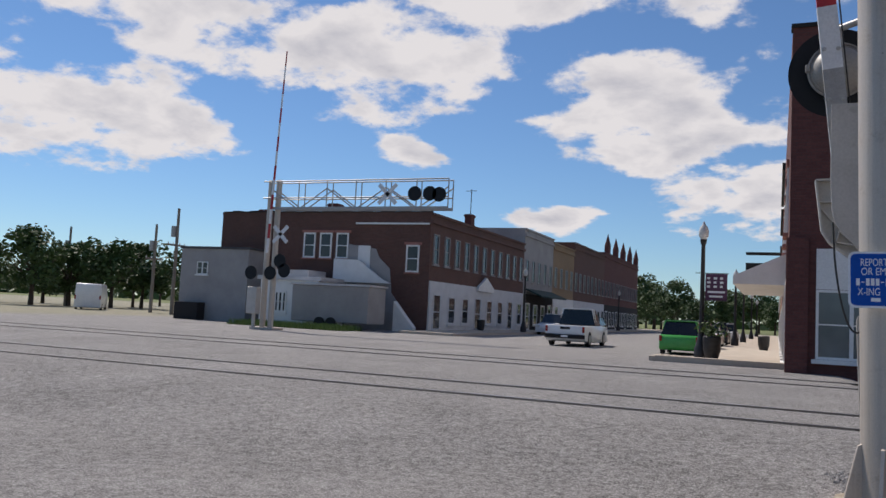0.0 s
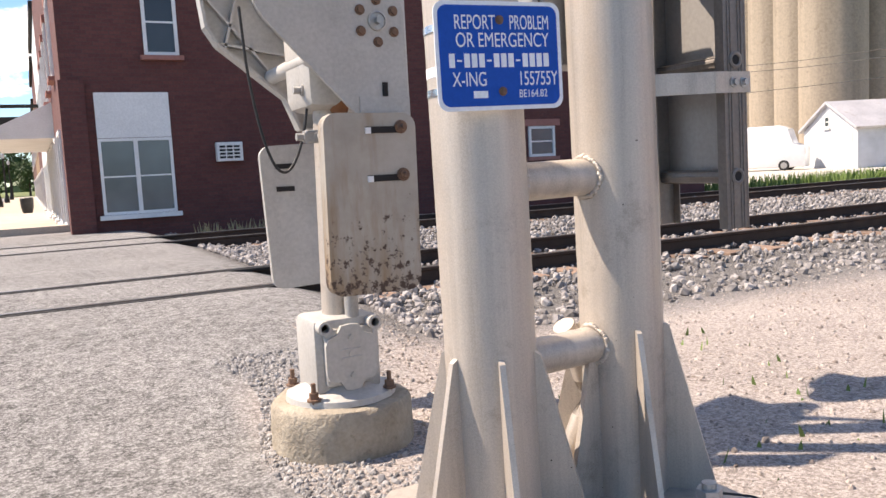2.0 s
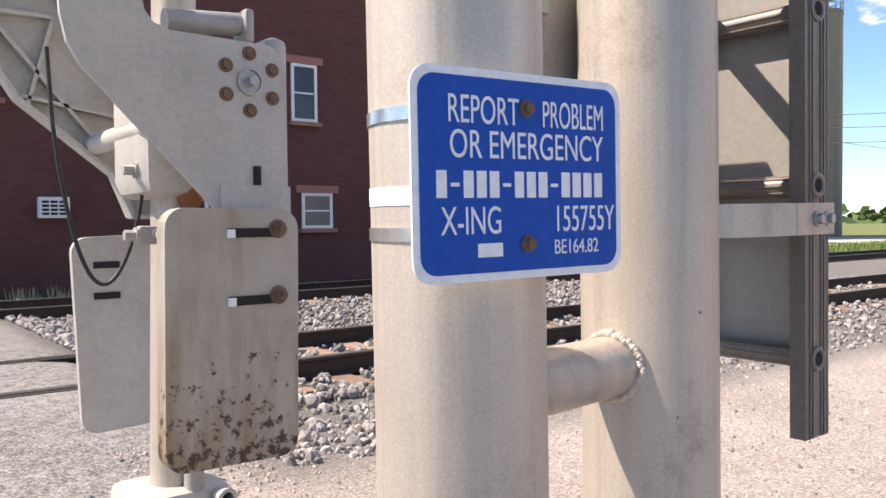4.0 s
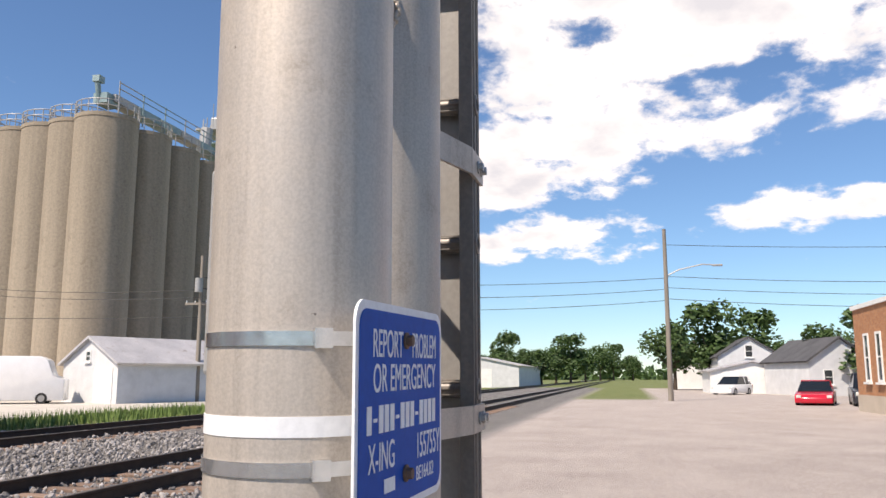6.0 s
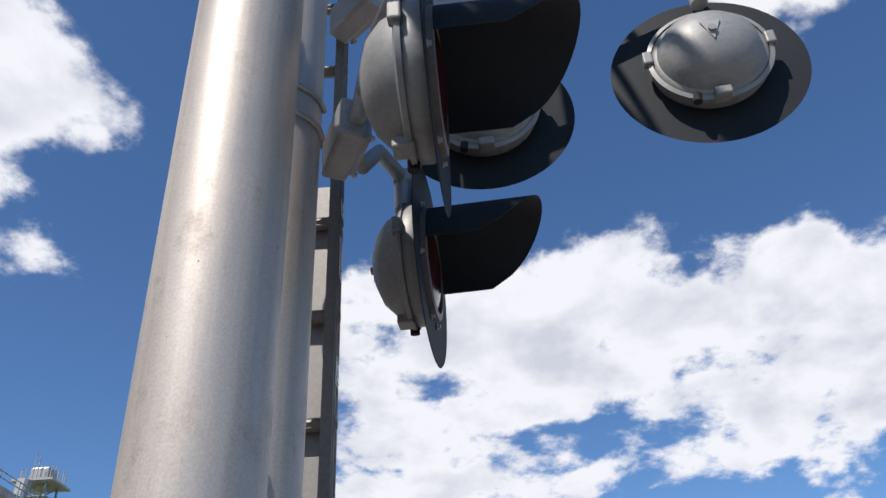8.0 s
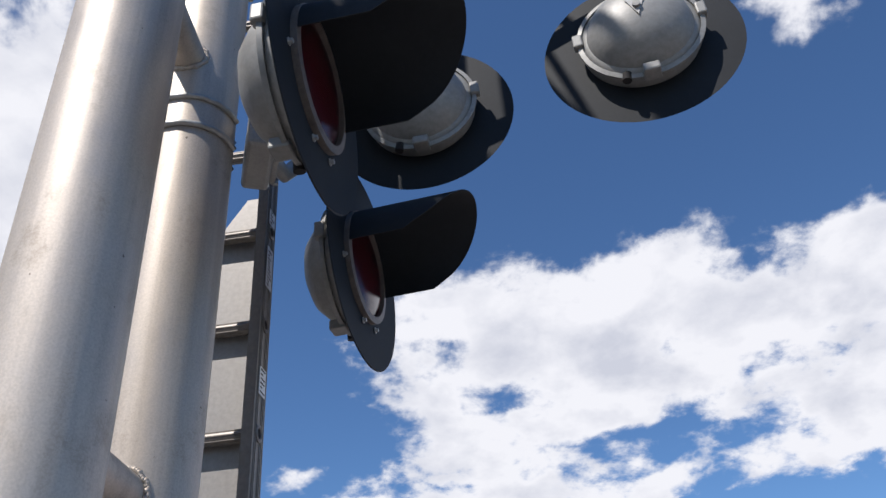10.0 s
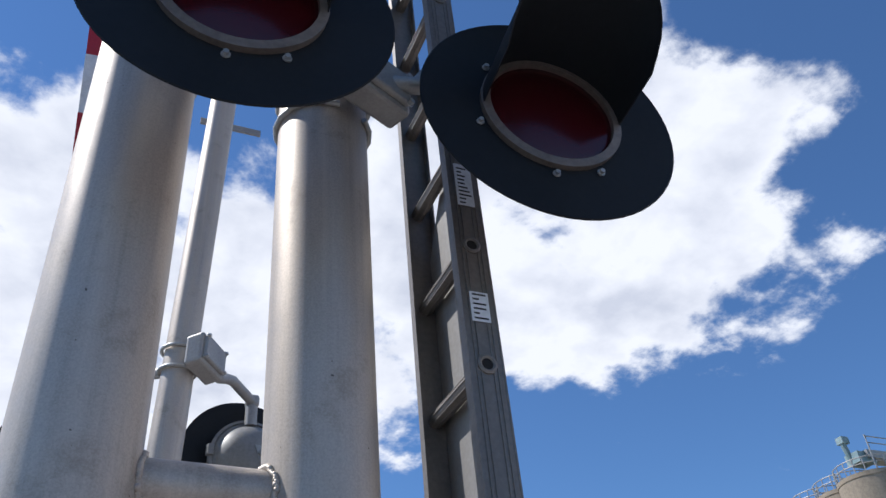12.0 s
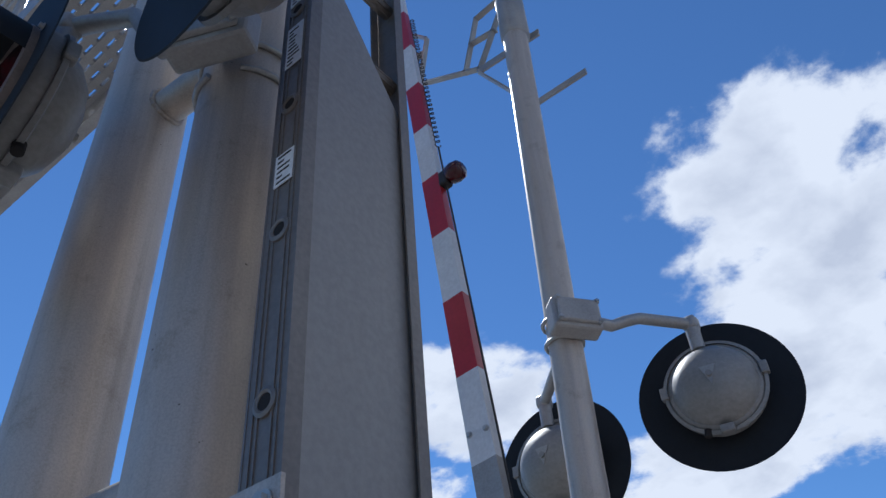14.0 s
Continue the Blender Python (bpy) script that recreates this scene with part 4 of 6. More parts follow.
def relay_box():
    t = thing("signal_relay_box", "grey weathered metal relay box hung between the two columns", "box", "", pose(0.61, 0.33, 1.42))
    bm = B()
    span(bm, -0.1, 0.14, -0.075, 0.06, -0.23, 0.14, 0.008)
    part("case", bm, "galvanized", t)
    bm = B()
    span(bm, -0.125, -0.1, -0.065, 0.058, -0.22, 0.13, 0.01)
    part("door", bm, "galvanized", t)
    bm = B()
    for z in (-0.16, 0.06):
        cyl(bm, (-0.115, -0.09, z - 0.03), (-0.115, -0.09, z + 0.03), 0.014, seg=12)
    part("hinge", bm, "steel_bolt", t)


relay_box()


def base_conduit():
    bm = B()
    pipe(bm, [(0.5, 0.22, 0.05), (0.52, 0.22, 0.14), (0.56, 0.21, 0.24), (0.57, 0.21, 0.34), (0.545, 0.21, 0.43), (0.5, 0.2, 0.5)], 0.03, 14)
    tagged(part("cable_conduit", bm, "silver_paint", None, "", 50), "bent grey cable conduit rising between the two columns", "conduit")
    bm = B()
    pipe(bm, [(0.74, -0.1, 0.084), (0.79, -0.16, 0.084), (0.83, -0.2, 0.07), (0.835, -0.22, -0.06), (0.85, -0.25, -0.2), (0.88, -0.33, -0.232)], 0.0035, 8)
    tagged(part("ground_wire", bm, "cable", None, "", 50), "thin black earth wire from the mast into the gravel", "wire")


base_conduit()


def walkway():
    t = thing("cantilever_walkway", "galvanized steel truss arm with a grating walkway above the road", "walkway")
    z, y0, y1, x0, x1 = 4.55, 0.0, 0.42, -8.5, -0.05
    bm = B()
    for k in range(9):
        y = y0 + (y1 - y0) * k / 8
        span(bm, x0, x1, y - 0.018, y + 0.018, z, z + 0.03)
    k = 0
    x = x0
    while x < x1:
        span(bm, x, x + 0.035, y0, y1, z + 0.004, z + 0.026)
        x += 0.11
    part("grating", bm, "galvanized", t)
    for y in (y0 - 0.04, y1 + 0.04):
        bm = B()
        span(bm, x0, x1, y - 0.03, y + 0.03, z - 0.12, z + 0.05)
        part("side_beam", bm, "galvanized", t)
        bm = B()
        cyl(bm, (x0, y, z + 1.05), (x1, y, z + 1.05), 0.022, seg=10)
        cyl(bm, (x0, y, z + 0.55), (x1, y, z + 0.55), 0.018, seg=10)
        for i in range(8):
            xx = x0 + (x1 - x0) * i / 7
            cyl(bm, (xx, y, z), (xx, y, z + 1.05), 0.02, seg=8)
            if i < 7:
                cyl(bm, (xx, y, z), (xx + (x1 - x0) / 7, y, z + 1.05), 0.016, seg=8)
        part("handrail", bm, "galvanized", t)


walkway()


def crossing_gate():
    t = thing("crossing_gate", "silver crossing gate mechanism with its striped arm raised", "crossing gate", "", pose(0.006, 0.071, 0))
    mx, my = 0.4, 1.694
    bm = B()
    cyl(bm, (mx + 0.005, my, 0.3), (mx + 0.11, my, 4.95), 0.065, seg=40)
    part("mast", bm, "silver_paint", t, "", 40)
    bm = B()
    lathe(bm, [(0.062, 4.85), (0.078, 4.87), (0.078, 5.2), (0.07, 5.23), (0.07, 5.4), (0.03, 5.46)], Matrix.Translation((mx + 0.11, my, 0)), 32)
    part("mast_cap", bm, "galvanized", t, "", 40)
    # base casting
    bm = B()
    span(bm, mx - 0.15, mx + 0.15, my - 0.13, my + 0.13, 0.0, 0.33, 0.03)
    span(bm, mx - 0.11, mx + 0.11, my - 0.155, my - 0.12, 0.04, 0.29, 0.02)
    lathe(bm, [(0.24, -0.03), (0.235, -0.005), (0.17, 0.02), (0.14, 0.05)], Matrix.Translation((mx, my, 0)), 40)
    base = part("base_casting", bm, "gate_casting", t, "", 35)
    bm = B()
    half = [(0.0, 0.305), (0.04, 0.3), (0.06, 0.265), (0.1, 0.25), (0.112, 0.22), (0.112, 0.1), (0.1, 0.07), (0.055, 0.065), (0.035, 0.03), (0.0, 0.025)]
    plate(bm, half + [(-u, v) for u, v in half[-2:0:-1]], 0.02, Matrix.Translation((mx, my - 0.163, 0)) @ FACE_S)
    span(bm, mx - 0.045, mx + 0.045, my - 0.177, my - 0.172, 0.16, 0.168)
    span(bm, mx - 0.045, mx + 0.045, my - 0.177, my - 0.172, 0.195, 0.203)
    cyl(bm, (mx, my - 0.172, 0.182), (mx, my - 0.178, 0.182), 0.014, seg=12)
    part("cover", bm, "gate_casting", base)
    bm = B()
    for z in (0.09, 0.25):
        hexbolt(bm, (mx, my - 0.167, z), (0, -1, 0), 0.012, 0.012)
    part("cover_bolts", bm, "steel_bolt", base)
    for s in (-1, 1):
        bm = B()
        lathe(bm, [(0.03, 0), (0.03, 0.05), (0.018, 0.05), (0.018, 0)], Matrix.Translation((mx + s * 0.11, my - 0.13, 0.3)) @ FACE_S, 20)
        part("lug", bm, "gate_casting", base, "", 40)
        for q in (-1, 1):
            bm = B()
            hexbolt(bm, (mx + s * 0.17, my + q * 0.15, 0.0), UP, 0.02, 0.035)
            cyl(bm, (mx + s * 0.17, my + q * 0.15, -0.03), (mx + s * 0.17, my + q * 0.15, 0.075), 0.01, seg=10)
            part("anchor_bolt", bm, "rusty_bolt", base)

    def arm_plate(y, thick, material):
        bm = B()
        out = [(0.05, 2.3), (0.05, 1.86), (0.06, 1.66), (0.075, 1.59), (0.11, 1.53), (0.46, 1.165), (0.69, 1.165), (0.69, 1.57), (0.678, 1.62), (0.64, 1.65), (0.34, 1.655), (0.295, 1.67), (0.272, 1.7), (0.262, 1.75), (0.262, 2.3)]
        plate(bm, out, thick, Matrix.Translation((0, y, 0)) @ FACE_S)
        return part("arm_support", bm, material, t)

    near = arm_plate(1.46, 0.02, "gate_casting")
    bm = B()
    M = Matrix.Translation((0.571, 1.449, 1.535)) @ FACE_S
    lathe(bm, [(0.04, 0.0), (0.04, 0.008), (0.034, 0.01), (0.034, 0.002)], M, 32)
    cyl(bm, M @ Vector((0, 0, 0)), M @ Vector((0, 0, 0.035)), 0.016, seg=6)
    part("pivot", bm, "steel_bolt", near)
    for k in range(6):
        a = radians(90 + 60 * k)
        bm = B()
        hexbolt(bm, M @ Vector((0.083 * math.cos(a), 0.083 * math.sin(a), 0)), (0, -1, 0), 0.014, 0.014)
        part("pivot_bolt", bm, "rusty_bolt", near)
    # near-black piece on the uncut plate, for the shade in its slot
    bm = B()
    cyl(bm, (0.59, 1.4485, 1.235), (0.59, 1.4485, 1.29), 0.012, seg=12)
    part("slot", bm, "black_and_shade", near)
    bm = B()
    span(bm, 0.475, 0.695, 1.443, 1.45, 0.6, 1.232)
    part("hanger_plate", bm, "gate_casting", near)
    # far casting with ribs
    fy = 2.2
    bm = B()
    out = [(0.0, 1.965), (0.19, 1.97), (0.3, 1.7), (0.52, 1.45), (0.56, 1.15), (0.45, 1.15), (0.39, 1.3), (0.09, 1.54), (0.04, 1.62)]
    plate(bm, out, 0.015, Matrix.Translation((0, fy + 0.03, 0)) @ FACE_S)
    for a, b2 in zip(out, out[1:] + out[:1]):
        pa, pb = Vector((a[0], fy, a[1])), Vector((b2[0], fy, b2[1]))
        d = pb - pa
        box(bm, (pa + pb) / 2, (d.length, 0.075, 0.014), d.to_track_quat("X", "Z").to_matrix())
    for a, b2 in (((0.02, 1.82), (0.2, 1.82)), ((0.03, 1.78), (0.33, 1.42)), ((0.2, 1.8), (0.12, 1.52)), ((0.1, 1.55), (0.42, 1.5))):
        pa, pb = Vector((a[0], fy + 0.005, a[1])), Vector((b2[0], fy + 0.005, b2[1]))
        d = pb - pa
        box(bm, (pa + pb) / 2, (d.length, 0.05, 0.012), d.to_track_quat("X", "Z").to_matrix())
    far = part("ribbed_arm_support", bm, "gate_casting", t)
    bm = B()
    cyl(bm, (0.33, 1.48, 1.4), (0.33, 2.18, 1.4), 0.035, seg=24)
    cyl(bm, (0.571, 1.48, 1.535), (0.571, 2.2, 1.535), 0.04, seg=24)
    part("shaft", bm, "gate_casting", t, "", 40)
    # housing behind the plate, with its sleeve on top
    bm = B()
    span(bm, 0.3, 0.76, 1.56, 1.9, 1.2, 1.68, 0.05)
    span(bm, 0.7, 0.78, 1.6, 1.86, 1.0, 1.72, 0.03)
    part("mechanism_housing", bm, "gate_casting", t, "", 40)
    bm = B()
    cyl(bm, (0.36, 1.55, 1.705), (0.6, 1.55, 1.725), 0.034, seg=24)
    box(bm, (0.6, 1.55, 1.715), (0.03, 0.1, 0.1), None, 0.01)
    part("sleeve", bm, "galvanized", t, "", 40)
    # counterweights
    for k, y in enumerate((1.36, 1.376, 1.392, 1.408)):
        bm = B()
        plate(bm, rounded(0.39, 0.715, 0.055), 0.0135, Matrix.Translation((0.472, y, 0.805)) @ FACE_S @ pose(0, 0, 0, 0, 0, -0.8))
        w = part("counterweight", bm, "counterweight_plate", t, "rust-streaked steel counterweight plate")
        if k == 0:
            first = w
    for z in (1.095, 0.905):
        # the slot is not cut: a near-black strip shows its shaded inside
        bm = B()
        span(bm, 0.455, 0.6, 1.349, 1.354, z - 0.013, z + 0.013)
        part("slot", bm, "black_and_shade", first)
        bm = B()
        cyl(bm, (0.605, 1.31, z + 0.01), (0.605, 1.36, z + 0.01), 0.01, seg=12)
        hexbolt(bm, (0.605, 1.352, z + 0.01), (0, -1, 0), 0.018, 0.02)
        part("clamp_bolt", bm, "rusty_bolt", first)
        bm = B()
        span(bm, 0.452, 0.475, 1.346, 1.353, z - 0.014, z + 0.01)
        part("tab", bm, "sign_white", first)
    for k, y in enumerate((2.25, 2.267)):
        bm = B()
        plate(bm, rounded(0.36, 0.7, 0.055), 0.0145, Matrix.Translation((0.45, y, 0.735)) @ FACE_S @ pose(0, 0, 0, 0, 0, 2.2))
        w = part("counterweight", bm, "gate_casting", t, "pale grey steel counterweight plate")
    # near-black strips in place of the shaded slots of the far weight
    for z in (0.98, 0.87):
        bm = B()
        span(bm, 0.33, 0.42, 2.238, 2.243, z - 0.012, z + 0.012)
        part("slot", bm, "black_and_shade", w)
    # clamps and elbow on the mast
    for z, l in ((1.28, 0.1), (1.09, 0.06)):
        bm = B()
        box(bm, (mx - 0.02, my - 0.06, z), (0.17, 0.04, 0.055), None, 0.01)
        hexbolt(bm, (mx - 0.1, my - 0.06, z), (-1, 0, 0), 0.016, 0.04)
        hexbolt(bm, (mx - 0.05, my - 0.08, z), (0, -1, 0), 0.012, 0.03)
        part("clamp", bm, "galvanized", t)
    bm = B()
    pipe(bm, [(0.44, 1.6, 1.12), (0.44, 1.6, 1.19), (0.455, 1.6, 1.225), (0.49, 1.6, 1.245), (0.55, 1.6, 1.25)], 0.036, 16)
    part("conduit_elbow", bm, "orange_rust", t, "rusty orange conduit elbow", 50)
    bm = B()
    cyl(bm, (0.44, 1.6, 0.32), (0.44, 1.6, 1.13), 0.03, seg=20)
    part("conduit", bm, "galvanized", t, "", 40)
    bm = B()
    loop = []
    for k in range(25):
        s = k / 24
        loop.append((0.08 + 0.26 * s, 1.7 - 0.02 * s, 1.62 - 0.62 * math.sin(math.pi * min(1, s * 1.02)) ** 0.55 * (1 - 0.35 * s) + 0.0 * s - 0.32 * s))
    pipe(bm, loop, 0.006, 8)
    part("control_cable", bm, "cable", t)

    # the arm, raised and leaning a little
    def at(z):
        return Vector((0.054 - 0.101 * (z - 2.705), 1.669, z))

    cuts = [1.9, 2.575] + [2.977 + 0.404 * k for k in range(18)]
    for k, (a, b2) in enumerate(zip(cuts, cuts[1:])):
        wide = 0.118 - 0.0035 * k
        d = at(b2) - at(a)
        bm = B()
        box(bm, (at(a) + at(b2)) / 2, (wide, 0.05, d.length), pose(0, 0, 0, 0, math.degrees(math.atan2(d.x, d.z)), 0).to_3x3())
        part("arm_segment", bm, "galvanized" if k == 0 else "arm_red" if k % 2 == 0 else "arm_white", t, "" if k == 0 else "red reflective stripe" if k % 2 == 0 else "white reflective stripe")
    for z in (2.06, 2.38, 2.7):
        for s in (-1, 1):
            bm = B()
            hexbolt(bm, at(z) + Vector((s * 0.04, -0.026, 0)), (0, -1, 0), 0.009, 0.012)
            part("arm_bolt", bm, "steel_bolt", t)
    bm = B()
    p = at(4.134)
    box(bm, p + Vector((0.075, 0, 0)), (0.05, 0.06, 0.09), None, 0.01)
    part("arm_lamp_bracket", bm, "cable", t)
    bm = B()
    lathe(bm, [(0.03, -0.05), (0.05, -0.035), (0.056, 0.0), (0.05, 0.035), (0.03, 0.05)], Matrix.Translation(p + Vector((0.14, 0, 0.01))) @ pose(0, 0, 0, 0, 90, 0), 24)
    part("arm_lamp", bm, "red_lens", t, "round red arm lamp", 50)
    bm = B()
    pipe(bm, [at(z) + Vector((0.075, 0.0, 0)) for z in np.linspace(2.1, 4.4, 12)], 0.005, 6)
    coil = []
    for k in range(220):
        z = 4.4 + 1.3 * k / 220
        coil.append(at(z) + Vector((0.075 + 0.014 * math.cos(k * 0.9), 0.014 * math.sin(k * 0.9), 0)))
    pipe(bm, coil, 0.0035, 5)
    part("arm_cable", bm, "cable", t)
    # bracket frames at the mast's head
    bm = B()

    def bar(a, b2, w=0.035, h=0.012):
        a, b2 = Vector(a), Vector(b2)
        d = b2 - a
        box(bm, (a + b2) / 2, (d.length + 0.01, w, h), d.to_track_quat("X", "Z").to_matrix())

    y = 1.8
    for a, b2 in (((-0.24, 5.22), (0.2, 4.98)), ((0.2, 4.98), (0.42, 5.42)), ((0.1, 5.03), (0.22, 5.45)), ((0.22, 5.45), (0.52, 5.5)), ((0.16, 5.25), (0.34, 5.22)), ((-0.24, 5.22), (-0.16, 5.62)), ((-0.16, 5.62), (-0.42, 5.95)), ((-0.2, 5.5), (-0.36, 5.5)), ((-0.24, 5.22), (-0.4, 5.6))):
        bar((a[0], y, a[1]), (b2[0], y, b2[1]))
    part("head_frame", bm, "galvanized", t)
    bm = B()
    bar((0.2, 1.79, 4.95), (0.6, 1.79, 4.93), 0.012, 0.05)
    bar((0.2, 1.78, 4.93), (0.36, 1.82, 4.66), 0.03, 0.012)
    bar((0.42, 1.95, 4.62), (0.74, 1.95, 4.62), 0.012, 0.04)
    part("head_bracket", bm, "galvanized", t)


crossing_gate()


# ---- the town ----
def shop(name, x, y0, y1, depth, h, mat, label, upper=(), front="white_paint", south=True):
    """A building of the high street's west side, its front towards +x."""
    t = thing(name, label, "building", "shops of the high street")
    z0 = -0.6
    bm = B()
    span(bm, x - depth, x, y0 + 0.01, y1 - 0.01, z0, h)
    part("wall", bm, mat, t)
    bm = B()
    span(bm, x - depth - 0.05, x + 0.12, y0 + 0.015, y1 - 0.015, h, h + 0.16)
    span(bm, x, x + 0.14, y0 + 0.02, y1 - 0.02, h - 0.55, h - 0.35)
    part("cornice", bm, mat, t)
    bm = B()
    span(bm, x, x + 0.1, y0 + 0.1, y1 - 0.1, z0, 2.9)
    part("shopfront", bm, front, t)
    E = (1, 0, 0)
    n = max(2, int((y1 - y0) / 1.9))
    for k in range(n):
        yy = y0 + (k + 0.5) * (y1 - y0) / n
        window(t, x, yy, 4.0, 0.85, 2.0, E, frame_mat="grey_render", out=0.08)
    m = max(2, int((y1 - y0) / 2.4))
    for k in range(m):
        yy = y0 + (k + 0.5) * (y1 - y0) / m
        window(t, x + 0.1, yy, 0.1 if k % 3 else -0.3, 1.3, 1.9 if k % 3 else 2.4, E, frame_mat=front if front != "black_and_shade" else "white_paint", bar=0.12)
    return t


X1 = -21.1
b1 = shop("brick_corner_shop", X1, 44, 65, 16.6, 7.2, "brick_brown", "long dark brown brick corner building with pale shopfronts", front="timber_siding")
for x, z, w, h in ((-30.2, 4.2, 0.95, 1.75), (-28.9, 4.2, 0.95, 1.75), (-27.6, 4.2, 0.95, 1.75), (-22.3, 3.4, 0.95, 1.8)):
    window(b1, x, 44.0, z, w, h, (0, -1, 0), frame_mat="white_paint", bar=0.11, lintel="pink_trim")
bm = B()
plate(bm, [(-27.1, -0.5), (-22.9, -0.5), (-22.9, 1.1), (-23.7, 2.0), (-23.9, 3.6), (-24.7, 4.3), (-25.0, 4.9), (-27.1, 5.2)], 0.05, Matrix.Translation((0, 43.97, 0)) @ FACE_S)
part("render_patch", bm, "grey_render", b1, "patch of flaking grey render")
bm = B()
span(bm, -26.3, -25.4, 43.9, 43.96, 3.6, 5.1)
part("upper_door", bm, "white_paint", b1, "blank white upper door")
for x, y, w, h in ((-36.0, 46, 0.9, 7.85), (-29.8, 45.5, 0.75, 8.2), (-25.3, 46.2, 0.4, 7.75), (-21.9, 52, 0.5, 8.3)):
    bm = B()
    span(bm, x, x + w, y, y + 0.8, 6.8, h)
    span(bm, x - 0.06, x + w + 0.06, y - 0.06, y + 0.86, h - 0.2, h - 0.05)
    part("chimney", bm, "brick_maroon", b1)
bm = B()
for k in range(22):
    span(bm, -37.6 + k * 0.75, -36.9 + k * 0.75, 43.96, 44.4, 7.36, 7.42 + 0.06 * (k % 2))
part("coping", bm, "black_and_shade", b1, "dark worn parapet coping")
bm = B()
span(bm, -26.6, -21.2, 43.9, 44.0, 6.55, 6.66)
part("string_course", bm, "white_paint", b1, "white string course under the parapet")
bm = B()
cyl(bm, (-21.6, 52.4, 8.2), (-21.6, 52.4, 10.2), 0.03, seg=6)
cyl(bm, (-22.0, 52.4, 10.1), (-21.2, 52.4, 10.1), 0.025, seg=6)
part("aerial", bm, "cable", b1, "thin roof aerial")
ax = thing("grey_rendered_annex", "low grey rendered two-storey annex behind the corner shop", "building", "shops of the high street")
bm = B()
span(bm, -39.3, -33.6, 41.8, 43.9, -0.6, 4.5)
part("wall", bm, "grey_render", ax)
bm = B()
span(bm, -39.4, -33.5, 41.7, 43.95, 4.5, 4.66)
part("roof", bm, "roof_dark", ax)
window(ax, -37.4, 41.8, 2.7, 0.95, 0.9, (0, -1, 0), panes=2)
bm = B()
span(bm, -38.9, -36.9, 40.9, 41.7, -0.5, 0.75, 0.03)
tagged(part("rubbish_skip", bm, "black_and_shade"), "dark steel rubbish skip beside the grey annex", "skip")
bm = B()
plate(bm, [(-1.7, 0), (1.7, 0), (1.7, 0.3), (0, 1.1), (-1.7, 0.3)], 0.2, Matrix(((0, 0, 1, X1 + 0.22), (1, 0, 0, 54.5), (0, 1, 0, 2.6), (0, 0, 0, 1))))
part("pediment", bm, "white_paint", b1, "white gabled doorway pediment")
shop("grey_front_shop", X1, 65, 75, 18, 8.6, "grey_render", "two-storey shop with a pale grey front and dark awning", front="black_and_shade")
bm = B()
plate(bm, [(0, 0), (1.5, -0.6), (1.5, -0.75), (0, -0.15)], 9.0, Matrix(((1, 0, 0, X1 + 0.1), (0, 0, 1, 70), (0, 1, 0, 3.4), (0, 0, 0, 1))))
tagged(part("shop_awning", bm, "awning_green"), "dark sloping cloth shop awning on the grey front", "awning")
shop("tan_brick_shop", X1, 75, 84, 18, 8.3, "brick_tan", "two-storey tan brick shop with a white lower front")
shop("long_brown_shop", X1, 84, 101, 18, 9.2, "brick_brown", "two-storey brown brick shop block", front="timber_siding")
b5 = shop("gabled_red_shop", X1, 101, 128, 18, 9.6, "brick_maroon", "red brick block with stepped gables and pointed pinnacles", front="black_and_shade")
for k in range(5):
    y = 103 + 5.8 * k
    bm = B()
    span(bm, X1 - 0.5, X1 + 0.1, y, y + 1.2, 9.7, 10.7)
    cyl(bm, (X1 - 0.2, y + 0.6, 10.7), (X1 - 0.2, y + 0.6, 12.4), 0.45, 0.02, seg=8)
    part("pinnacle", bm, "brick_maroon", b5)


def east_row():
    t = thing("east_shop_row", "row of shops with pale and red fronts along the pavement", "building", "shops of the high street")
    for k, (y0, y1, h, m) in enumerate(((34.02, 46, 7.9, "white_paint"), (46.02, 58, 7.5, "brick_maroon"), (58.02, 80, 6.5, "brick_tan"), (80.02, 130, 6.8, "brick_brown"))):
        bm = B()
        span(bm, 0.02, 16, y0, y1 - 0.02, -0.8, h)
        part("shop_wall", bm, m, t)
        bm = B()
        span(bm, -0.12, 0.3, y0 + 0.1, y1 - 0.1, h, h + 0.3)
        part("cornice", bm, "black_and_shade", t)
        for j in range(int((y1 - y0) / 3)):
            window(t, 0.02, y0 + 1.5 + 3 * j, 3.4, 0.9, 1.7, (-1, 0, 0))
            window(t, 0.02, y0 + 1.5 + 3 * j, -0.2, 1.7, 2.2, (-1, 0, 0), bar=0.12)
    bm = B()
    plate(bm, [(0, 0), (-1.5, -0.7), (-1.5, -0.95), (0, -0.95)], 9.0, Matrix(((1, 0, 0, 0.0), (0, 0, 1, 27), (0, 1, 0, 3.2), (0, 0, 0, 1))))
    tagged(part("shop_awning", bm, "white_paint"), "white sloping awning over the pavement", "awning")
    s = thing("hanging_shop_sign", "dark flat shop sign on a bracket above the pavement", "sign")
    bm = B()
    span(bm, -1.75, 0.0, 39.9, 40.05, 3.2, 4.2)
    span(bm, -1.75, 0.0, 39.9, 40.05, 4.6, 4.75)
    part("panel", bm, "black_and_shade", s)


east_row()


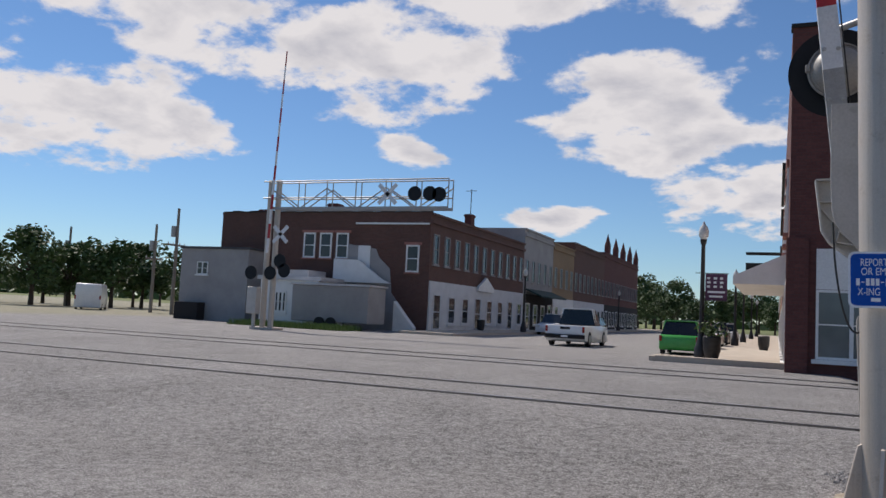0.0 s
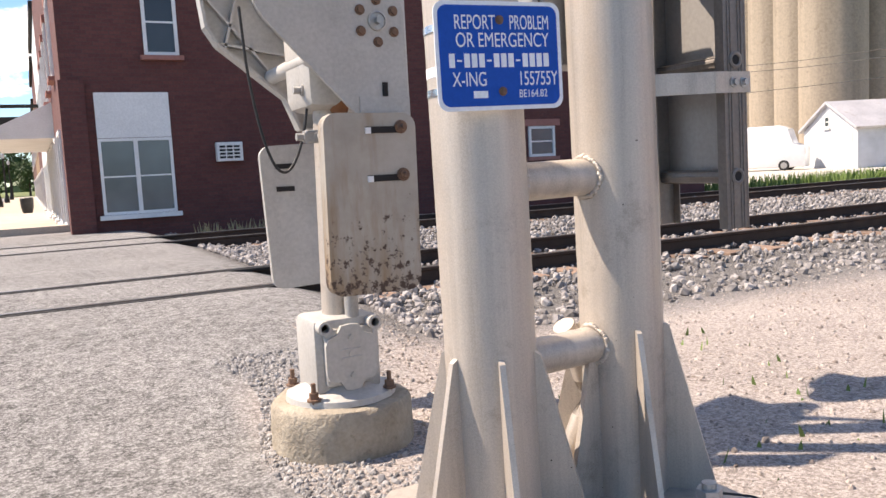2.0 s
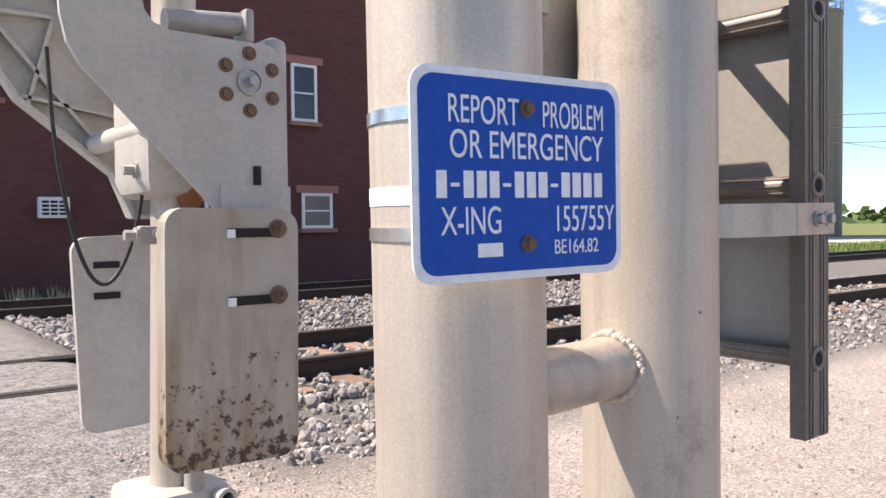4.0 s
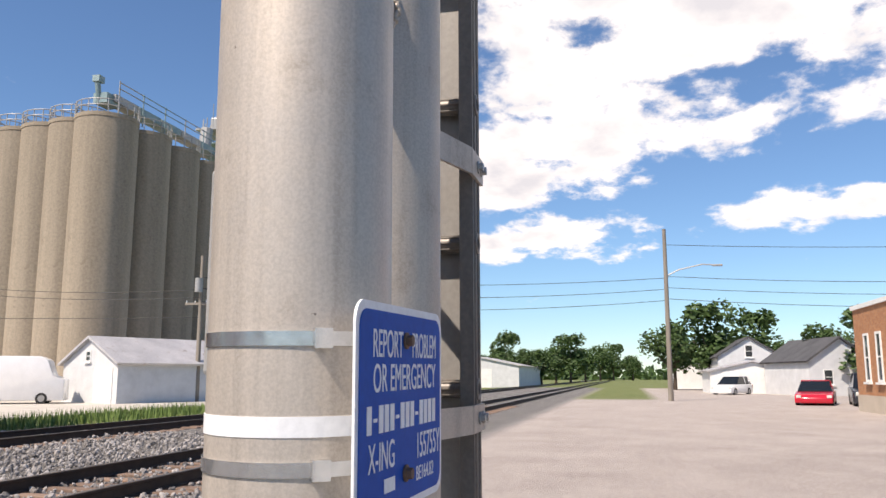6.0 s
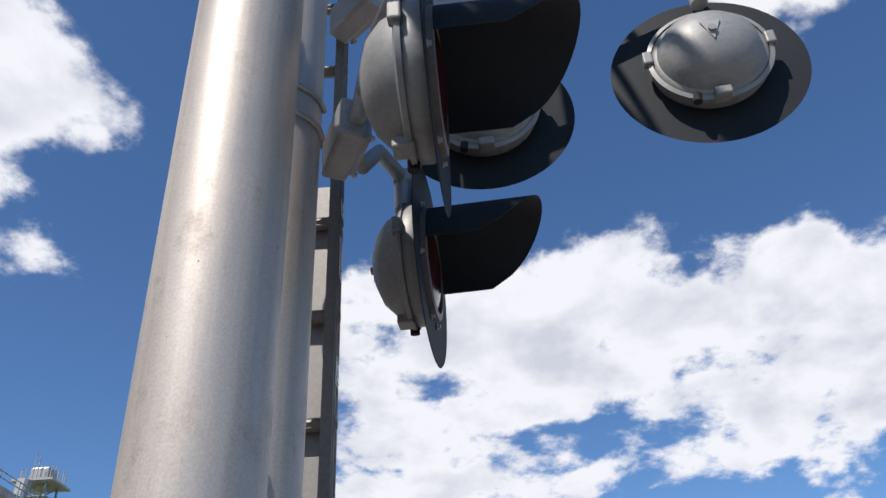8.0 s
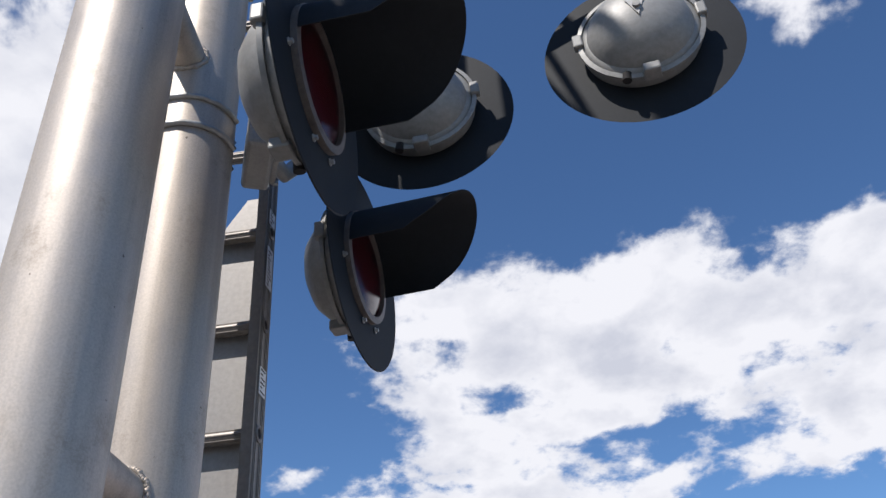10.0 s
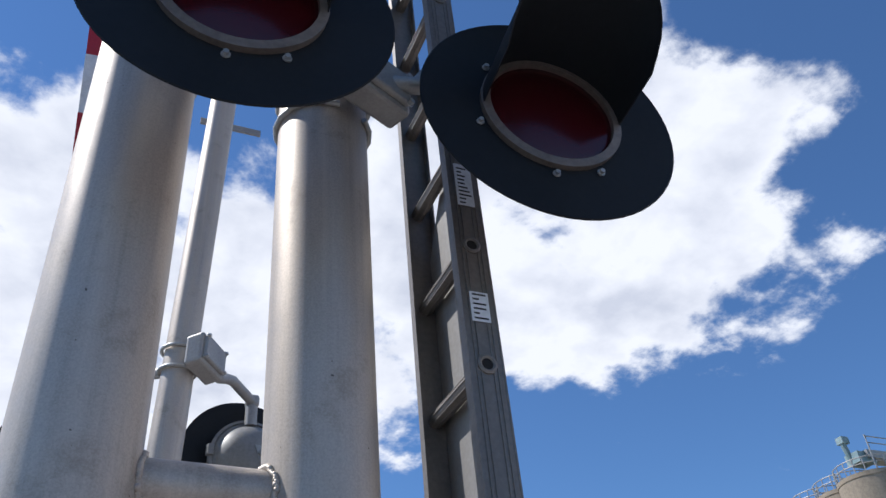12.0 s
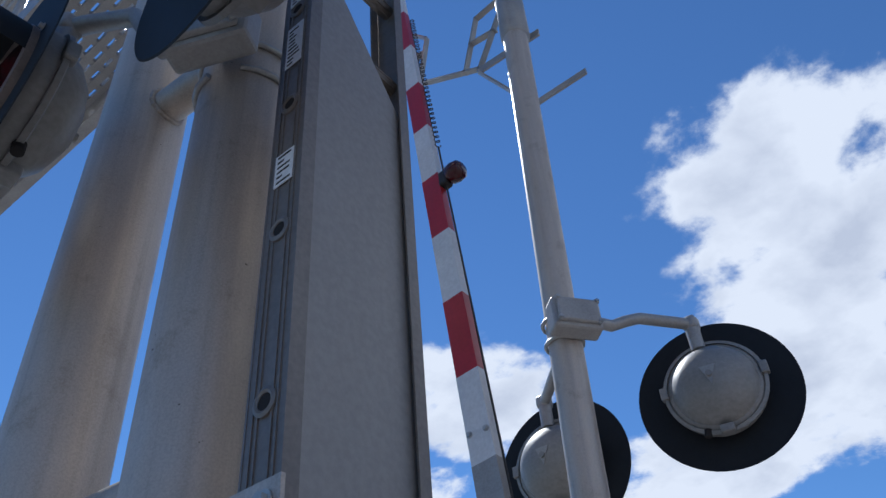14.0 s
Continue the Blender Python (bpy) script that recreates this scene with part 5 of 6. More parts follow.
def street_lamp(x, y, banner=False):
    z = ground_z(-3, y) + 0.15
    t = thing("street_lamp", "black iron street lamp with a white globe" + (" and a dark banner" if banner else ""), "street lamp", "lamps of the high street", pose(x, y, z))
    bm = B()
    lathe(bm, [(0.24, 0), (0.24, 0.35), (0.2, 0.45), (0.13, 0.75), (0.1, 0.9), (0.085, 1.2), (0.07, 4.1), (0.1, 4.15), (0.12, 4.3)], None, 20)
    part("post", bm, "black_iron", t, "", 40)
    bm = B()
    lathe(bm, [(0.1, 4.3), (0.17, 4.42), (0.18, 4.6), (0.13, 4.76), (0.06, 4.84), (0.03, 4.95)], None, 20)
    part("globe", bm, "lamp_globe", t, "", 60)
    if banner:
        bm = B()
        span(bm, 0.1, 0.85, -0.012, 0.012, 2.1, 3.05)
        b = part("banner", bm, "banner", t, "dark red and blue banner")
        bm = B()
        for i in range(9):
            span(bm, 0.16 + 0.22 * (i % 3), 0.26 + 0.22 * (i % 3) + 0.02 * (i % 2), -0.02, -0.012, 2.55 + 0.15 * (i // 3), 2.63 + 0.15 * (i // 3))
        part("star_marks", bm, "sign_white", b)
        bm = B()
        span(bm, 0.18, 0.78, -0.02, -0.012, 2.36, 2.43)
        span(bm, 0.25, 0.7, -0.02, -0.012, 2.2, 2.27)
        part("lettering_bars", bm, "sign_white", b)
        bm = B()
        for zz in (2.08, 3.07):
            cyl(bm, (-0.25, 0, zz), (0.9, 0, zz), 0.014, seg=8)
        part("banner_arm", bm, "black_iron", t)
    return t


street_lamp(-2.75, 26.9, True)
for y in (52, 66, 88, 112):
    street_lamp(-2.75, y)
street_lamp(-18.2, 56)
street_lamp(-18.2, 96)


def planter(x, y, name="planter", label="dark round planter with green leaves", leafy=True):
    t = thing(name, label, "planter" if leafy else "litter bin", "", pose(x, y, ground_z(-3, y) + 0.15))
    bm = B()
    lathe(bm, [(0.22, 0), (0.3, 0.3), (0.32, 0.75), (0.28, 0.8)], None, 18)
    part("pot", bm, "black_iron", t, "", 40)
    if leafy:
        bm = B()
        rnd = random.Random(int(y * 7))
        for _ in range(160):
            p = Vector((rnd.gauss(0, 0.22), rnd.gauss(0, 0.22), 0.8 + abs(rnd.gauss(0, 0.3))))
            leaf_quad(bm, p, 0.1, rnd)
        part("leaves", bm, "leaf", t)


def leaf_quad(bm, p, s, rnd):
    a = Vector((rnd.uniform(-1, 1), rnd.uniform(-1, 1), rnd.uniform(-0.6, 0.6))).normalized()
    b = a.cross(Vector((rnd.uniform(-1, 1), rnd.uniform(-1, 1), rnd.uniform(-1, 1)))).normalized()
    a, b = a * s * rnd.uniform(0.6, 1.2), b * s * rnd.uniform(0.4, 0.8)
    bm.faces.new([bm.verts.new(p + v) for v in (-a, b * 0.9, a, -b * 0.9)])


planter(-2.35, 26.5)
planter(-0.9, 45, "litter_bin", "black round litter bin on the pavement", False)
planter(-20.6, 53, "litter_bin", "black round litter bin beside the shopfront", False)


# ---- vehicles ----
def car(name, m, L, W, H, mat, label, style="hatch"):
    """A parked car; its own +y is forwards."""
    t = thing(name, label, "pickup truck" if style == "pickup" else "car", "parked cars", m)
    belt = H * 0.58 if style != "pickup" else H * 0.55
    g = 0.2

    def hull(bm, side, half, top_half):
        rows = []
        for y, z in side:
            k = step(belt * 0.9, H, z)
            w = half + (top_half - half) * k
            rows.append((bm.verts.new((-w, y, z)), bm.verts.new((w, y, z))))
        n = len(rows)
        for i in range(n):
            a, b2 = rows[i], rows[(i + 1) % n]
            bm.faces.new((a[0], a[1], b2[1], b2[0]))
        bm.faces.new([r[0] for r in rows])
        bm.faces.new([r[1] for r in rows][::-1])

    h = L / 2
    if style == "pickup":
        low = [(-h, g + 0.15), (-h, belt), (-h * 0.02, belt), (h * 0.35, belt), (h * 0.95, belt * 0.95), (h, belt * 0.75), (h, g), (h * 0.1, g - 0.02), (-h * 0.9, g + 0.05)]
        cab = [(-h * 0.12, belt), (-h * 0.08, H * 0.97), (h * 0.1, H), (h * 0.2, H * 0.98), (h * 0.42, belt)]
    elif style == "van":
        low = [(-h, g), (-h, H * 0.95), (-h * 0.95, H), (h * 0.55, H), (h * 0.7, H * 0.92), (h * 0.78, belt), (h, belt * 0.9), (h, g)]
        cab = None
    else:
        low = [(-h, g + 0.12), (-h * 0.99, belt * 0.85), (-h * 0.93, belt), (h * 0.35, belt), (h * 0.9, belt * 0.82), (h, belt * 0.6), (h, g), (-h * 0.95, g)]
        back = -0.9 if style in ("hatch", "suv") else -0.55
        cab = [(h * back, belt), (h * (back + 0.16), H * 0.95), (h * (back + 0.4), H), (h * 0.0, H * 0.98), (h * 0.4, belt)]
    bm = B()
    hull(bm, low, W / 2, W / 2 * 0.94)
    bmesh.ops.bevel(bm, geom=bm.edges[:], offset=0.05, segments=2, affect="EDGES", profile=0.5)
    body = part("body", bm, mat, t, "", 50)
    if cab:
        bm = B()
        hull(bm, cab, W / 2 * 0.95, W / 2 * 0.76)
        part("cabin_glass", bm, "car_glass", t)
        bm = B()
        y0, y1 = cab[1][0], cab[-2][0]
        span(bm, -W / 2 * 0.77, W / 2 * 0.77, y0 + 0.03, y1, H - 0.04, H + 0.02, 0.015)
        for y in (cab[1][0] + 0.02, (y0 + y1) / 2):
            for s in (-1, 1):
                cyl(bm, (s * W / 2 * 0.9, y - 0.05, belt), (s * W / 2 * 0.76, y, H - 0.01), 0.04, seg=8)
        part("roof", bm, mat, t, "", 40)
    if style == "pickup":
        bm = B()
        span(bm, -W / 2 * 0.88, W / 2 * 0.88, -h + 0.1, -h * 0.16, belt - 0.02, belt + 0.012)
        part("bed", bm, "black_and_shade", t)
        bm = B()
        span(bm, -W / 2, W / 2, -h - 0.12, -h + 0.02, 0.4, 0.6, 0.03)
        part("bumper", bm, "black_and_shade", t)
        bm = B()
        span(bm, -0.17, 0.17, -h - 0.135, -h - 0.12, 0.46, 0.56)
        part("plate", bm, "sign_white", t)
        bm = B()
        span(bm, -0.25, 0.25, -h - 0.012, -h + 0.02, belt - 0.2, belt - 0.08)
        part("tailgate_handle", bm, "black_and_shade", t)
    r = 0.32 if style != "pickup" else 0.38
    for s in (-1, 1):
        for y in (-h * 0.62, h * 0.62):
            bm = B()
            lathe(bm, [(r * 0.6, -0.1), (r, -0.09), (r, 0.09), (r * 0.6, 0.1)], Matrix.Translation((s * (W / 2 - 0.08), y, r)) @ pose(0, 0, 0, 0, 90, 0), 24)
            wheel = part("wheel", bm, "tyre", t, "", 40)
            bm = B()
            lathe(bm, [(0.03, -0.11), (r * 0.6, -0.1), (r * 0.6, 0.1), (0.03, 0.11)], Matrix.Translation((s * (W / 2 - 0.08), y, r)) @ pose(0, 0, 0, 0, 90, 0), 18)
            part("rim", bm, "galvanized", wheel, "", 40)
        bm = B()
        span(bm, s * W * 0.46 - 0.07, s * W * 0.46 + 0.05, -h - 0.02, -h + 0.12, belt * 0.68, belt * 0.95, 0.015)
        part("tail_light", bm, "tail_red", t)
        bm = B()
        span(bm, s * W * 0.4 - 0.14, s * W * 0.4 + 0.1, h - 0.14, h + 0.012, belt * 0.6, belt * 0.78, 0.02)
        part("headlight", bm, "lamp_globe", t)
    return t


def zz(y):
    return ground_z(-8, y)


car("pickup_truck", pose(0, 0, 0), 5.7, 2.0, 1.9, "car_white", "white full-size pickup truck driving up the street", "pickup")
car("green_hatchback", pose(-4.25, 35.6, zz(35.6)), 4.0, 1.72, 1.52, "car_green", "bright green hatchback parked at the kerb")
for y, m, l in ((43, "car_dark", "dark grey parked car at the kerb"), (50, "car_white", "white parked car at the kerb"), (58, "car_dark", "dark parked car at the kerb"), (72, "car_white", "pale parked car at the kerb")):
    car("parked_car", pose(-4.3, y, zz(y)), 4.4, 1.8, 1.6, m, l, "suv")
car("parked_suv", pose(-16.7, 59.5, zz(59), 0, 0, 180), 4.5, 1.85, 1.65, "car_white", "white parked car facing down the street", "suv")
car("parked_suv", pose(-16.7, 74, zz(74), 0, 0, 180), 4.5, 1.85, 1.6, "car_dark", "dark parked car facing down the street", "suv")
car("red_car", pose(46.5, -10.11, -0.33, 0, 0, 75), 4.6, 1.8, 1.35, "car_red", "red low coupe parked by the street", "sedan")
car("dark_suv", pose(45.5, -12.52, -0.33, 0, 0, 80), 4.4, 1.8, 1.75, "car_dark", "dark blue parked off-road car", "suv")
car("silver_car", pose(72, -8.84, -0.33, 0, 0, 60), 4.5, 1.8, 1.6, "car_white", "pale silver car parked by the house", "suv")
car("delivery_van", pose(40.2, 35.02, -0.36, 0, 0, -150), 6.2, 2.1, 2.75, "car_white", "white step van parked by the silos", "van")
car("far_truck", pose(-58, 52, -0.45, 0, 0, 40), 6.0, 2.2, 2.3, "car_white", "white truck parked far off", "van")


# ---- trees ----
def tree_mesh(seed, h, r):
    rnd = random.Random(seed)
    t = thing("tree", "leafy green deciduous tree", "tree", "trees along the horizon")
    bm = B()
    cyl(bm, (0, 0, -0.3), (0.1, 0, h * 0.5), 0.3, 0.14, seg=10)
    for k in range(6):
        a = rnd.uniform(0, 6.28)
        z = h * rnd.uniform(0.25, 0.45)
        cyl(bm, (0, 0, z), (r * 0.6 * math.cos(a), r * 0.6 * math.sin(a), z + h * 0.3), 0.12, 0.03, seg=7)
    part("trunk", bm, "bark", t)
    me_v, me_f = [], []
    clumps = [(Vector((rnd.gauss(0, r * 0.42), rnd.gauss(0, r * 0.42), h * rnd.uniform(0.3, 0.92))), rnd.uniform(0.22, 0.42) * r) for _ in range(26)]
    bm = B()
    for c, cr in clumps:
        k = 1 - max(0, (c.z / h - 0.55)) * 1.1
        c = Vector((c.x * k, c.y * k, c.z))
        for _ in range(95):
            d = Vector((rnd.gauss(0, 1), rnd.gauss(0, 1), rnd.gauss(0, 0.8))).normalized() * cr * rnd.uniform(0.6, 1.08)
            leaf_quad(bm, c + d, 0.34 * h / 9, rnd)
    part("crown", bm, "leaf", t)
    return t


def place_trees():
    kinds = [tree_mesh(3, 9, 4.0), tree_mesh(8, 11, 4.6), tree_mesh(14, 8, 4.4)]
    spots = []
    for az, dist, s in ((-3.9, 96, 0.85), (-6.2, 97, 0.85), (-11, 95, 0.62), (-13.2, 75, 0.62), (-16.5, 70, 0.75), (-19, 68, 0.8), (-21.8, 66, 0.85), (-9, 110, 0.9),
                        (5.2, 150, 0.9), (4.2, 160, 1.0), (3.2, 180, 1.1), (2.2, 220, 1.2), (1.2, 300, 1.4), (0.3, 380, 1.5), (-1.0, 330, 1.3), (6.5, 140, 0.8), (7.6, 150, 0.9), (18.6, 170, 1.3), (20, 170, 1.3), (16.5, 220, 1.0), (9.2, 260, 1.2), (10.5, 300, 1.2),
                        (96.5, 160, 0.9), (95.2, 150, 0.8), (97.6, 160, 0.8), (94, 160, 0.8), (93, 170, 1.0), (92.2, 180, 0.95), (91.2, 190, 1.0), (90.2, 170, 0.8), (98.6, 180, 0.9), (88.8, 200, 0.9),
                        (98.1, 150, 1.2), (97.0, 140, 0.75), (99.2, 165, 1.0), (141.5, 88, 0.95), (136.6, 92, 0.85), (134.6, 96, 0.8), (139.2, 92, 0.9), (131.2, 90, 0.75), (129.6, 95, 0.6), (126.2, 80, 0.95), (135, 105, 0.7), (138, 110, 0.75), (140.5, 105, 0.8), (133, 130, 0.7), (131, 140, 0.6), (143.5, 100, 0.8), (147, 100, 0.9), (150, 100, 0.9), (129, 115, 0.85), (153, 95, 1.2), (156, 95, 1.2)):
        az += 0.6 if az < 30 else 0.0
        spots.append((dist * math.cos(radians(az)), dist * math.sin(radians(az)), s))
    rnd = random.Random(5)
    for k, (x, y, s) in enumerate(spots):
        src = kinds[k % 3]
        m = pose(x, y, -0.45, 0, 0, rnd.uniform(0, 360)) @ Matrix.Diagonal((s, s, s * rnd.uniform(0.85, 1.1), 1))
        if k < 3:
            src.matrix_world = m
        else:
            ob = copy_thing(src, m)
            ob.scale = (s, s, s * rnd.uniform(0.85, 1.1))


place_trees()


def far_woods():
    rnd = random.Random(11)
    bm = B()
    for _ in range(9000):
        a = rnd.uniform(0, 2 * math.pi)
        d = rnd.uniform(420, 520)
        top = 9 + 6 * noise.noise(Vector((math.cos(a) * 14, math.sin(a) * 14, 0)))
        leaf_quad(bm, Vector((d * math.cos(a), d * math.sin(a), rnd.uniform(-1, 1) ** 2 * top)), 4.0, rnd)
    tagged(part("far_woods", bm, "leaf"), "distant dark green line of woods", "woods", "", "stuff")


far_woods()


# ---- the east side ----
def gabled(name, m, w, d, eaves, ridge, mat, roof, label, door=None, windows=()):
    """A house with a gable towards its own -y."""
    t = thing(name, label, "house", "", m)
    bm = B()
    plate(bm, [(-w / 2, 0), (w / 2, 0), (w / 2, eaves), (0, ridge), (-w / 2, eaves)], d, Matrix(((1, 0, 0, 0), (0, 0, 1, d / 2), (0, 1, 0, 0), (0, 0, 0, 1))))
    part("wall", bm, mat, t)
    for s in (-1, 1):
        a, b2 = Vector((s * (w / 2 + 0.3), 0, eaves - 0.3 * (ridge - eaves) / (w / 2))), Vector((0, 0, ridge + 0.02))
        dd = b2 - a
        bm = B()
        box(bm, (a + b2) / 2 + Vector((0, d / 2, 0.09)), (dd.length, d + 0.5, 0.14), dd.to_track_quat("X", "Z").to_matrix() if s < 0 else pose(0, 0, 0, 0, math.degrees(math.atan2(dd.z, -dd.x)), 0).to_3x3())
        part("roof", bm, roof, t)
    if door:
        bm = B()
        span(bm, door[0], door[1], -0.05, 0.02, 0, door[2])
        part("door", bm, "white_paint", t)
    for x, z, ww, hh in windows:
        window(t, x, 0, z, ww, hh, (0, -1, 0), bar=0.08)
    return t


ang = math.degrees(math.atan2(34 - 28.3, 44 - 41.4))
gabled("tin_roofed_shed", pose(42.7, 31.55, -0.4, 0, 0, ang + 180), 6.2, 9.0, 2.4, 3.9, "timber_siding", "roof_tin", "pale boarded shed with a tin gable roof", (0.6, 2.6, 2.2), ((-0.2, 2.5, 0.6, 0.7),))
gabled("white_gabled_house", pose(88, -12.58, -0.4, 0, 0, -90), 6.2, 10, 3.7, 5.6, "timber_siding", "roof_dark", "pale grey gabled wooden house", None, ((0, 3.6, 0.8, 1.3),))
gabled("low_garage", pose(76, -11.10, -0.4, 0, 0, -90), 7.2, 8, 2.1, 2.9, "white_paint", "roof_tin", "low pale gabled garage beside the house", (-2.6, 2.6, 2.1))
gabled("brown_roofed_garage", pose(104, -8.21, -0.4, 0, 0, -90), 5.4, 9, 2.8, 3.6, "white_paint", "roof_dark", "white garage with a wide door and brown roof", (-1.5, 1.5, 2.4))
gabled("grey_house", pose(68, -16.49, -0.4, 0, 0, -75), 5.0, 8, 2.9, 4.6, "timber_siding", "roof_dark", "grey boarded house with a pitched roof", None, ((-1, 1.0, 0.8, 1.2), (1.2, 3.3, 0.7, 0.9)))
gabled("white_warehouse", pose(118, 22.24, -0.4, 0, 0, -90), 14, 30, 3.2, 4.6, "timber_siding", "roof_tin", "long white metal warehouse beyond the tracks", (-3, 3, 2.8))
gabled("small_white_warehouse", pose(112, 35.18, -0.4, 0, 0, -90), 14, 16, 2.4, 3.8, "white_paint", "roof_tin", "low white metal shed beyond the tracks")
bm = B()
span(bm, 128, 134, 31, 37, -0.5, 7.2)
tagged(part("warehouse_tower", bm, "white_paint"), "square white tower of the warehouse", "building")


def orange_building():
    t = thing("orange_brick_building", "orange brick building with flat roofs, a tall block and a chimney", "building")
    for x0, x1, y0, y1, h in ((28.9, 37.9, -12.7, -10.05, 4.1), (28.6, 31.9, -30, -12.75, 7.6), (27.2, 28.58, -30, -12.9, 4.2)):
        bm = B()
        span(bm, x0, x1, y0, y1, -0.6, h)
        part("wall", bm, "brick_orange", t)
        bm = B()
        for a in ((x0 - 0.08, x1 + 0.08, y1 - 0.15, y1 + 0.08), (x0 - 0.08, x0 + 0.15, y0, y1 - 0.152), (x1 - 0.15, x1 + 0.08, y0, y1 - 0.152)):
            span(bm, *a, h - 0.02, h + 0.16)
        part("coping", bm, "white_paint", t, "white metal parapet coping")
        bm = B()
        span(bm, x0 - 0.03, x1 + 0.03, y1 - 1, y1 + 0.03, -0.6, 0.45)
        part("plinth", bm, "pavement_concrete", t)
    bm = B()
    span(bm, 28.7, 29.7, -18.2, -17.1, 7.0, 10.3)
    span(bm, 28.6, 29.8, -18.3, -17.0, 10.1, 10.35)
    part("chimney", bm, "brick_orange", t)
    bm = B()
    cyl(bm, (29.2, -17.6, 10.3), (29.2, -17.6, 11.5), 0.03, seg=6)
    part("flue_pipe", bm, "cable", t)
    for k in range(4):
        window(t, 31.0 + 1.7 * k, -10.05, 1.0, 0.7, 2.0, (0, 1, 0), bar=0.1)
    window(t, 28.6, -13.4, 4.6, 0.5, 1.7, (-1, 0, 0), bar=0.08)
    bm = B()
    span(bm, 28.84, 28.9, -12.0, -11.0, -0.4, 2.2)
    part("door", bm, "black_iron", t)
    for k in range(4):
        window(t, 27.2, -14.2 - 2.2 * k, 1.2, 1.0, 1.3, (-1, 0, 0), bar=0.09)


orange_building()


def utility_pole(x, y, h, arms=True, lamp=False):
    t = thing("utility_pole", "weathered wooden utility pole with wires", "utility pole", "poles", pose(x, y, -0.5))
    bm = B()
    cyl(bm, (0, 0, 0), (0, 0, h), 0.17, 0.11, seg=12)
    part("pole", bm, "pole_wood", t, "", 40)
    if arms:
        bm = B()
        span(bm, -0.06, 0.06, -1.1, 1.1, h - 3.2, h - 3.05)
        part("crossarm", bm, "pole_wood", t)
        bm = B()
        for y2 in (-1, -0.4, 0.4, 1):
            cyl(bm, (0, y2, h - 3.05), (0, y2, h - 2.9), 0.04, seg=8)
        part("insulators", bm, "white_paint", t)
    if lamp:
        bm = B()
        pipe(bm, [(0, 0, h - 3), (0, -0.8, h - 2.6), (0, -2.2, h - 2.3), (0, -2.9, h - 2.35)], 0.04, 8)
        box(bm, (0, -3.1, h - 2.38), (0.2, 0.6, 0.12), None, 0.03)
        part("lamp_arm", bm, "galvanized", t)
    if not lamp:
        bm = B()
        cyl(bm, (-0.35, 0, h - 2.4), (-0.35, 0, h - 1.5), 0.24, seg=14)
        part("transformer", bm, "galvanized", t)
    return t


utility_pole(51, -2.82, 10.9, False, True)
utility_pole(46.5, 26.5, 9.5)
utility_pole(43, 42, 10.0)
utility_pole(-47, 50, 9.0)
utility_pole(-52, 53, 8.0)
utility_pole(-70, 60, 8.5)


def wires():
    for k, (a, b2, sag) in enumerate((((51, -2.82, 7.3), (46.5, 26.5, 7.6), 0.5), ((51, -2.82, 6.6), (46.5, 26.5, 6.9), 0.6), ((51, -2.82, 5.9), (46.5, 26.5, 6.0), 0.6),
                                      ((51, -2.82, 7.4), (48, -44, 7.4), 0.9), ((51, -2.82, 6.7), (48, -44, 6.6), 0.9), ((51, -2.82, 9.4), (48, -44, 9.0), 0.7), ((51, -2.82, 6.0), (48, -44, 5.8), 0.9),
                                      ((46.5, 26.5, 6.3), (43, 42, 6.6), 0.3), ((46.5, 26.5, 6.8), (43, 42, 7.0), 0.3), ((46.5, 26.5, 5.0), (30, 70, 6.0), 0.6), ((43, 42, 7.0), (36, 75, 7.5), 0.5), ((46.5, 26.5, 6.9), (80, 27, 7.2), 0.5))):
        a, b2 = Vector(a), Vector(b2)
        bm = B()
        pipe(bm, [a.lerp(b2, s) - UP * sag * 4 * s * (1 - s) for s in np.linspace(0, 1, 13)], 0.018, 5)
        tagged(part("overhead_wire", bm, "cable"), "thin black overhead wire between poles", "wire", "overhead wires")


wires()


